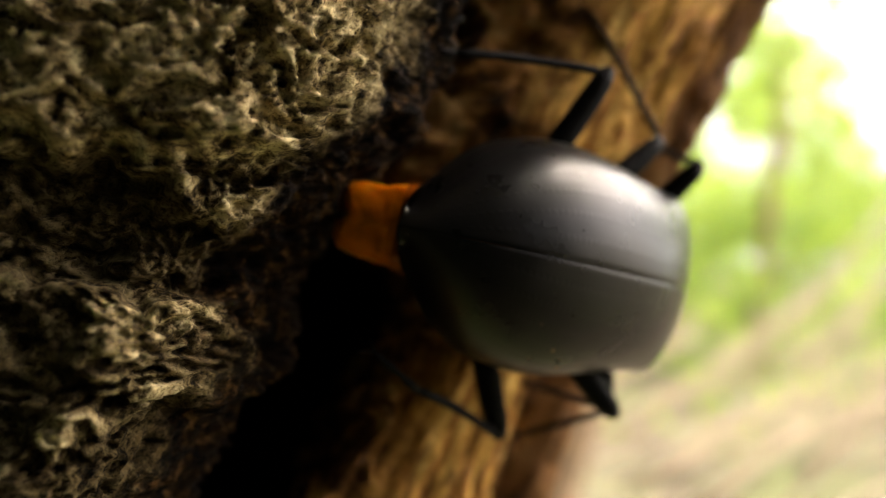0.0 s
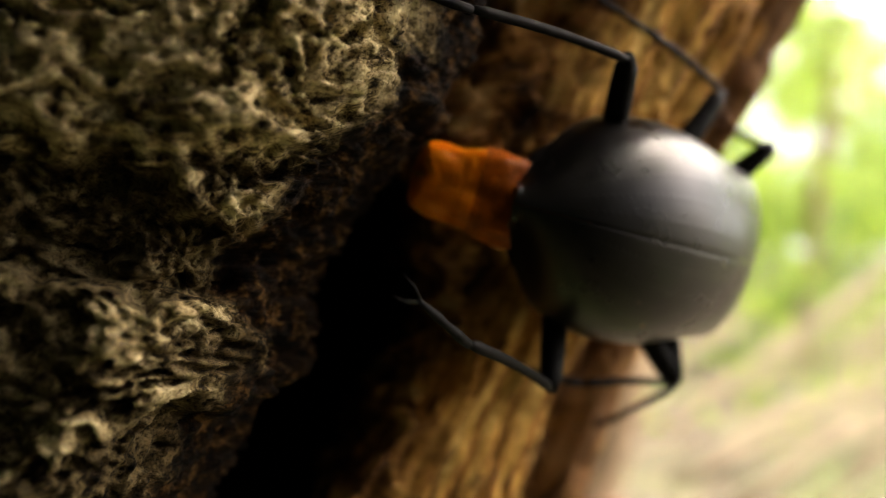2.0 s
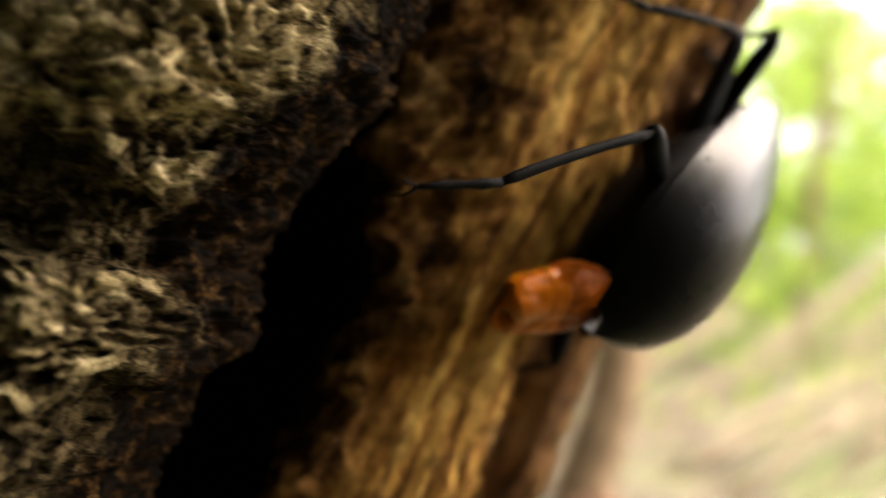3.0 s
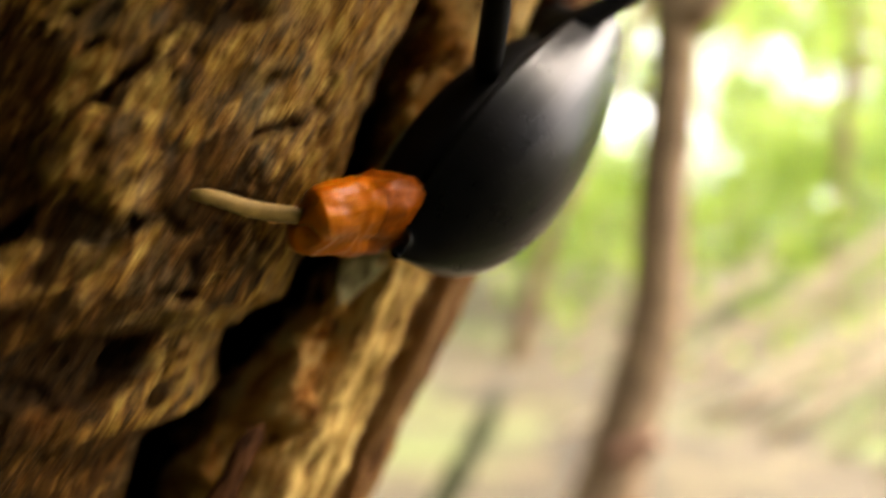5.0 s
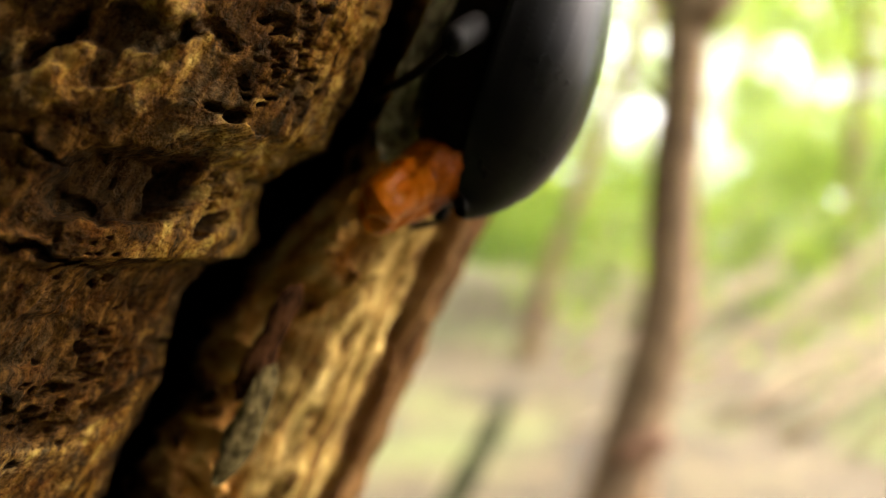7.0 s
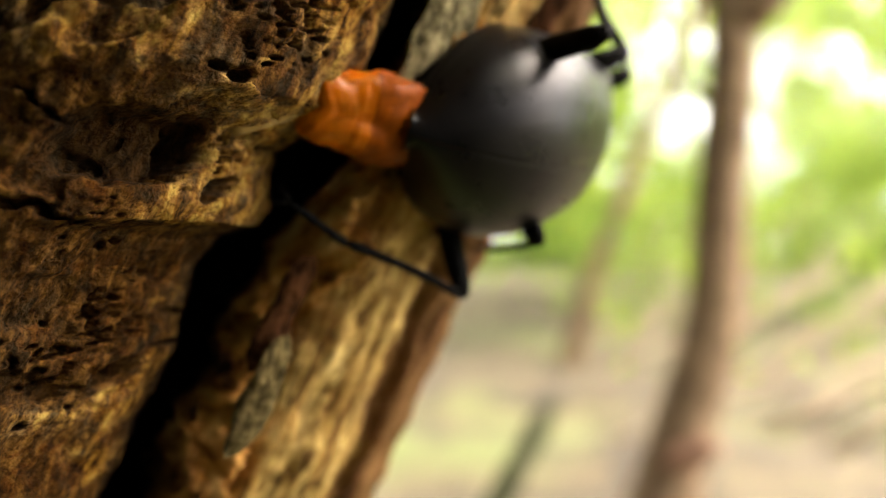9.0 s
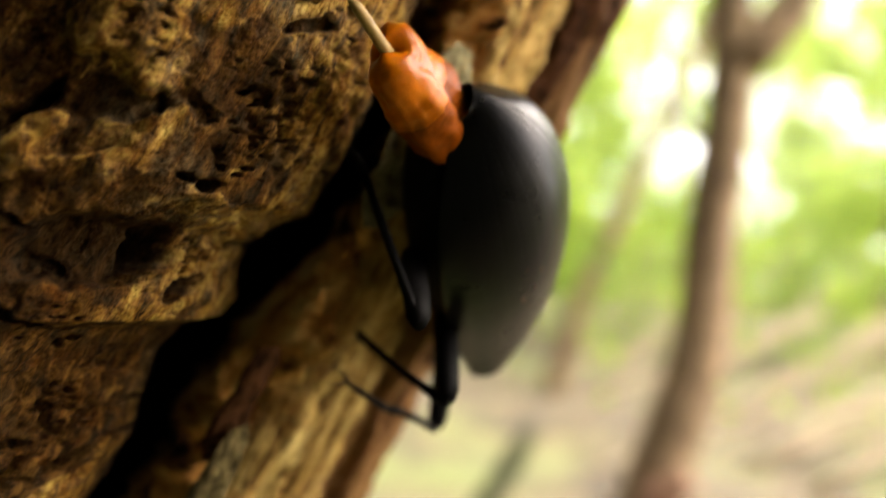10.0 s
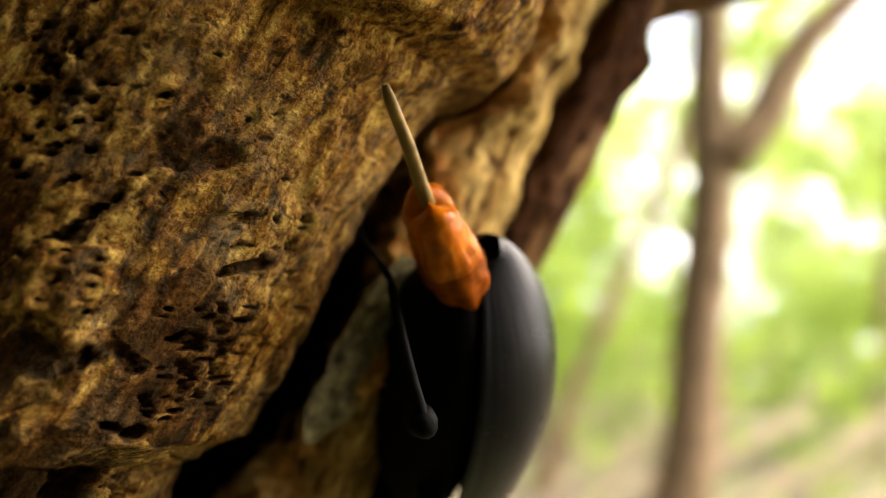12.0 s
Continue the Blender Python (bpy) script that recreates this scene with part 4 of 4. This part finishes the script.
# seconds, then the hind body's root and tip in the beetle's space, and the tube's end
TAIL = [
    (0.0, (0.00, -6.76, -1.60), (-0.19, -12.45, -6.48), (-0.21, -12.83, -6.80)),
    (0.5, (0.00, -8.18, -1.60), (-0.71, -14.05, -6.22), (-0.76, -14.44, -6.53)),
    (1.0, (0.00, -8.85, -1.60), (-0.49, -14.64, -6.35), (-0.52, -15.03, -6.66)),
    (1.5, (0.00, -8.00, -1.60), (-1.03, -13.70, -6.37), (-1.10, -14.08, -6.69)),
    (2.0, (0.00, -9.19, -1.60), (-0.35, -14.96, -6.38), (-0.37, -15.35, -6.70)),
    (2.5, (0.00, -10.00, -1.60), (0.45, -16.01, -6.06), (2.22, -21.33, -9.28)),
    (3.0, (0.00, -9.53, -1.60), (-0.16, -16.06, -5.30), (-0.17, -16.49, -5.55)),
    (3.5, (0.00, -9.69, -1.60), (0.54, -15.99, -5.64), (0.58, -16.41, -5.91)),
    (3.7, (0.00, -9.49, -1.60), (-0.90, -16.32, -4.59), (-0.96, -16.77, -4.79)),
    (5.3, (0.00, -9.62, -1.60), (-1.00, -16.24, -4.96), (-2.24, -20.71, -10.49)),
    (5.5, (0.00, -9.42, -1.60), (-1.72, -15.67, -5.37), (-3.93, -19.95, -9.96)),
    (6.0, (0.00, -9.50, -1.60), (-1.80, -15.68, -5.44), (-4.36, -19.56, -10.12)),
    (6.5, (0.00, -8.86, -1.60), (-2.42, -15.44, -4.26), (-3.46, -18.02, -5.04)),
    (7.0, (0.00, -9.03, -1.60), (-1.41, -15.15, -5.69), (-1.50, -15.56, -5.96)),
    (7.2, (0.00, -9.28, -1.60), (-0.65, -15.60, -5.59), (-0.69, -16.02, -5.86)),
    (8.8, (0.00, -10.96, -1.60), (-1.16, -18.18, -3.30), (-0.21, -21.61, -0.79)),
    (9.0, (0.00, -10.24, -1.60), (-0.37, -17.17, -4.46), (2.11, -22.08, -5.33)),
    (9.5, (0.00, -9.43, -1.60), (1.35, -16.61, -3.29), (2.05, -19.82, -3.77)),
    (10.0, (0.00, -9.49, -1.60), (0.44, -16.52, -4.17), (0.62, -20.46, -5.60)),
    (10.5, (0.00, -9.43, -1.60), (-0.02, -16.23, -4.77), (-0.50, -21.45, -7.13)),
    (11.0, (0.00, -9.70, -1.60), (-1.39, -16.54, -4.35), (-2.80, -21.80, -6.97)),
    (11.5, (0.00, -9.65, -1.60), (-2.06, -15.84, -5.30), (-3.93, -21.09, -7.57)),
    (12.0, (0.00, -9.15, -1.60), (0.67, -15.68, -5.22), (-1.60, -22.39, -8.36)),
]

# each leg's hip, then rows: seconds, knee, end of the shin, in the beetle's space
LEGS = {
    "hind_left": ((-4, -1, -3), 11.5, 12, [
        (0.0, -14.1, 2.5, 0.1, -12.1, -9.1, -3.4),
        (0.5, -14.0, 2.1, 0.6, -12.3, -9.5, -3.0),
        (1.0, -14.2, 1.7, -1.6, -11.1, -9.8, -6.1),
        (1.5, -14.0, -0.8, -3.6, -8.2, -12.5, -7.7),
        (2.0, -10.3, -8.7, 2.6, -9.4, -20.4, 1.0),
        (2.5, -12.5, -8.1, -5.7, -13.9, -19.0, -10.1),
        (3.0, -12.6, -8.3, -4.7, -12.3, -19.4, -8.7),
        (3.5, -12.3, -8.8, -4.3, -11.4, -19.9, -8.4),
        (3.7, -11.7, -9.4, -2.0, -11.0, -20.8, -4.9),
        (4.5, -13.8, -7.0, -3.8, -7.6, -13.6, -11.8),
        (5.3, -15.0, -6.1, -6.1, -8.0, -4.3, -13.4),
        (5.5, -15.1, -5.9, -4.2, -7.7, -3.1, -11.8),
        (6.0, -15.3, -6.0, -3.7, -8.8, -2.8, -11.5),
        (6.5, -15.9, -2.4, -2.1, -10.1, 1.8, -10.9),
        (7.0, -12.5, -8.5, -4.9, -1.0, -6.2, -7.5),
        (7.2, -11.9, -9.2, -4.8, -0.4, -6.7, -7.3),
        (8.0, -13.7, -3.9, 2.5, -8.1, 3.9, -4.7),
        (8.8, -7.6, 2.8, 7.4, -11.1, 11.3, -0.2),
        (9.0, -9.5, -3.2, 6.8, -13.9, 5.4, -0.4),
        (9.5, -12.8, -0.1, 4.3, -22.0, 0.1, -3.3),
        (10.0, -14.5, -1.8, 1.5, -21.7, -3.5, -7.9),
        (10.5, -14.5, -2.4, 1.4, -21.1, -4.8, -8.4),
        (12.0, -13.7, -5.6, 1.0, -21.1, -9.9, -7.4),
    ]),
    "mid_left": ((-4.2, 5, -3), 10.5, 11, [
        (0.0, -11.6, 12.2, -1.6, -19.6, 7.3, -5.9),
        (0.5, -11.8, 12.0, -1.2, -19.6, 6.7, -5.3),
        (1.0, -11.8, 12.2, -1.8, -18.7, 7.0, -6.9),
        (1.5, -13.9, 9.0, -1.9, -14.8, -1.8, -2.7),
        (2.0, -13.2, 10.4, -2.4, -14.9, -0.5, -3.3),
        (2.5, -11.4, 12.3, -5.2, -13.4, 3.2, -11.1),
        (3.0, -10.2, 13.3, -5.5, -12.4, 4.2, -11.2),
        (3.5, -6.3, 14.5, -6.9, -8.5, 5.3, -12.6),
        (3.7, -7.5, 14.0, -7.3, -10.7, 4.4, -11.4),
        (4.6, -10.4, 13.5, -2.7, -12.0, 10.0, -13.0),
        (5.5, -9.8, 12.4, 2.0, -8.7, 17.3, -7.8),
        (7.0, -12.5, 4.6, 3.4, -8.1, 10.6, -4.7),
        (9.0, -8.6, 13.0, 2.2, -14.2, 16.6, -6.6),
        (9.5, -10.0, 7.0, 5.5, -19.5, 6.4, -0.0),
        (10.5, -11.2, 6.8, 4.6, -17.6, 9.3, -4.0),
        (12.0, -11.7, 8.2, 3.6, -19.4, 9.4, -4.1),
    ]),
    "front_left": ((-3.5, 11, -3), 8.5, 9, [
        (0.0, -10.2, 14.4, 1.2, -12.5, 19.2, -6.0),
        (0.5, -9.8, 15.6, 0.5, -12.4, 20.6, -6.5),
        (1.0, -9.5, 16.0, 0.4, -12.5, 22.0, -5.6),
        (1.5, -10.5, 15.0, -0.3, -16.1, 15.2, -7.4),
        (2.0, -9.7, 14.5, 0.8, -11.9, 19.9, -5.8),
        (2.5, -10.5, 7.7, 0.3, -8.6, 15.1, -4.5),
        (3.0, -11.6, 14.6, -3.2, -6.3, 21.3, -6.1),
        (3.5, -9.0, 17.3, -4.0, -6.7, 24.0, -9.5),
        (3.7, -9.2, 17.2, -3.9, -9.0, 23.5, -10.3),
        (5.5, -7.8, 16.2, 2.1, -11.1, 23.3, -2.3),
        (7.0, -5.9, 15.9, 3.5, -4.5, 21.9, -3.0),
        (9.0, -6.8, 17.6, 1.3, -12.1, 19.6, -5.6),
        (9.5, -4.0, 13.3, 5.2, -8.9, 15.9, -1.9),
        (10.5, -4.0, 13.3, 5.2, -6.6, 17.4, -2.3),
        (12.0, -4.1, 16.7, 3.3, -9.7, 19.1, -3.3),
    ]),
    "hind_right": ((4, -1, -4.8), 11.5, 12, [
        (0.0, 14.3, 4.3, -5.0, 10.4, -6.7, -2.6),
        (0.5, 14.4, 4.0, -4.9, 10.3, -7.0, -2.8),
        (1.0, 14.6, 3.7, -4.7, 10.7, -7.5, -4.0),
        (1.25, 14.9, -3.5, -2.2, 11.2, -14.9, -2.5),
        (1.5, 9.3, -9.9, -0.3, 5.9, -21.0, -1.8),
        (2.0, 11.2, -6.7, 1.9, 7.9, -17.9, 4.5),
        (2.5, 8.9, -7.9, 2.8, 6.5, -17.7, -3.5),
        (3.0, 12.5, -7.4, -0.3, 18.1, -13.0, -9.2),
        (3.7, 3.8, -9.1, 3.3, 12.4, -8.5, -4.9),
        (4.5, 12.4, -7.1, 0.1, 18.3, -9.1, -10.1),
        (5.3, 15.3, -3.3, -4.4, 17.6, -7.7, -15.3),
        (5.5, 15.4, -1.9, -4.2, 18.8, -6.3, -14.8),
        (6.5, 14.8, -4.4, -2.6, 17.7, -9.9, -12.8),
        (7.0, 7.3, -11.2, -0.6, 14.0, -13.7, -10.2),
        (7.9, 11.2, -7.5, 1.4, 12.1, -15.6, -7.5),
        (8.8, 11.6, -3.8, 3.3, 6.3, -13.7, -0.8),
        (9.0, 12.0, -3.7, 3.0, 8.2, -14.2, -1.4),
        (9.5, 11.7, -6.2, 2.0, 2.1, -6.9, -5.2),
        (10.0, 12.9, -7.9, -2.7, 1.6, -8.1, -7.2),
        (10.5, 13.2, -7.6, -6.2, 1.4, -6.7, -9.0),
        (11.0, 13.3, -6.1, -9.0, 1.3, -5.3, -10.3),
        (11.5, 10.5, -10.1, -7.5, -1.4, -9.9, -5.9),
        (12.0, 11.4, -9.2, -8.0, -0.5, -9.8, -6.5),
    ]),
    "mid_right": ((4.2, 5, -3), 10.5, 11, [
        (0.0, 10.7, 12.2, -1.1, 10.6, 9.8, -10.5),
        (0.5, 10.9, 12.7, -2.0, 10.9, 14.0, -12.6),
        (1.0, 11.0, 12.1, -0.4, 10.3, 9.4, -9.6),
        (1.5, 10.1, 13.7, -2.4, 9.7, 3.7, -7.0),
        (2.0, 11.3, 12.3, -0.1, 12.2, 1.6, -1.9),
        (2.25, 13.0, 10.7, -3.2, 16.2, 5.5, -12.4),
        (2.5, 12.8, 10.0, -6.4, 15.9, 14.2, -16.0),
        (3.5, 13.0, 4.4, 2.7, 22.9, 1.6, -1.3),
        (5.5, 13.8, 4.1, 1.1, 20.9, -0.3, -6.1),
        (7.0, 8.2, -3.5, 1.7, 13.8, -10.9, -4.2),
        (8.8, 5.7, -0.3, 6.7, 10.7, 4.0, -1.3),
        (9.0, 6.5, -0.1, 5.9, 11.1, 6.5, -1.7),
        (9.5, 13.1, 0.6, 1.3, 10.6, 1.6, -8.5),
        (10.0, 14.2, 1.1, -1.8, 7.4, 4.3, -9.3),
        (10.5, 14.0, 2.0, -5.3, 5.7, 7.1, -10.4),
        (12.0, 14.0, 2.0, -5.3, 5.7, 7.1, -10.4),
    ]),
    "front_right": ((3.5, 11, -3), 8.5, 9, [
        (0.0, 11.4, 14.1, -3.2, 15.8, 12.8, -11.0),
        (0.5, 11.7, 13.3, -2.2, 15.7, 11.3, -10.0),
        (1.0, 11.6, 13.3, -1.7, 15.8, 12.5, -9.6),
        (1.5, 12.1, 12.8, -0.8, 14.4, 14.5, -9.4),
        (2.0, 11.6, 11.7, 0.1, 17.5, 13.2, -6.5),
        (2.5, 8.6, 17.8, -2.8, 14.5, 18.8, -9.6),
        (3.5, 9.2, 14.5, 2.2, 17.5, 11.1, 1.1),
        (5.5, 7.9, 14.8, 3.2, 14.1, 9.3, -0.4),
        (7.0, 9.6, 11.4, 2.9, 15.1, 5.4, -1.0),
        (8.0, 9.3, 16.1, 0.6, 16.0, 13.6, -4.9),
        (9.0, 4.8, 19.4, -2.7, 11.4, 20.9, -8.7),
        (9.25, 9.7, 16.8, -3.4, 14.9, 12.1, -9.1),
        (9.5, 11.8, 13.9, -4.2, 13.0, 5.4, -6.7),
        (10.5, 11.5, 13.8, -4.1, 13.0, 5.4, -6.7),
        (12.0, 11.4, 13.8, -4.1, 13.0, 5.4, -6.7),
    ]),
}


# ---- legs and what moves ----
def bone(a, b, up=(0, 0, 1)):
    """A pose at a whose y axis points to b (working units)."""
    a, b = Vector(a), Vector(b)
    y = (b - a).normalized()
    x = y.cross(Vector(up)).normalized()
    m = Matrix((x, y, x.cross(y))).transposed().to_4x4()
    m.translation = a * U
    return m


legs = {}
for _name, (_hip, _l1, _l2, _rows) in LEGS.items():
    femur = part("femur", leg_segment(_l1, 0.85, 1.1, 0.85, 0.85), beetle, "thick glossy black thigh", BLACK)
    tibia = part("tibia", leg_segment(_l2, 0.36, 0.32, 0.34, 0.85), beetle, "thin black shin", BLACK)
    foot = [(0, _l2 - 0.2, 0)] + [(0.12 * k, _l2 + 0.95 * k, -0.22 * k) for k in range(1, 6)]
    tarsus = part("tarsus", sweep(foot, [0.28, 0.32, 0.22, 0.28, 0.2, 0.14], 8, 0.8), tibia, "black jointed foot", BLACK)
    for _s in (-1, 1):
        part("claw", sweep([(0.6 + _s * 0.1, _l2 + 4.6, -1.0), (0.6 + _s * 0.45, _l2 + 5.3, -1.2), (0.6 + _s * 0.6, _l2 + 5.8, -1.8)], [0.1, 0.08, 0.03], 6), tibia, "", BLACK)
    legs[_name] = (femur, tibia)


def motions():
    walk(beetle, [(t, pose(x * U, y * U, z * U, rx, ry, rz)) for t, x, y, z, rx, ry, rz in BEETLE])
    walk(tail, [(t, bone(base, tip)) for t, base, tip, end in TAIL])
    walk(tube, [(t, bone(base, tip).inverted() @ bone(Vector(end) - (Vector(end) - Vector(tip)).normalized() * 7.5, end)) for t, base, tip, end in TAIL])
    for name, (hip, l1, l2, rows) in LEGS.items():
        femur, tibia = legs[name]
        side = -1 if "left" in name else 1
        walk(femur, [(r[0], bone(hip, r[1:4], (side * 0.3, 0, 1))) for r in rows])
        walk(tibia, [(r[0], bone(r[1:4], r[4:7], (side * 0.3, 0.2, 1))) for r in rows])


motions()
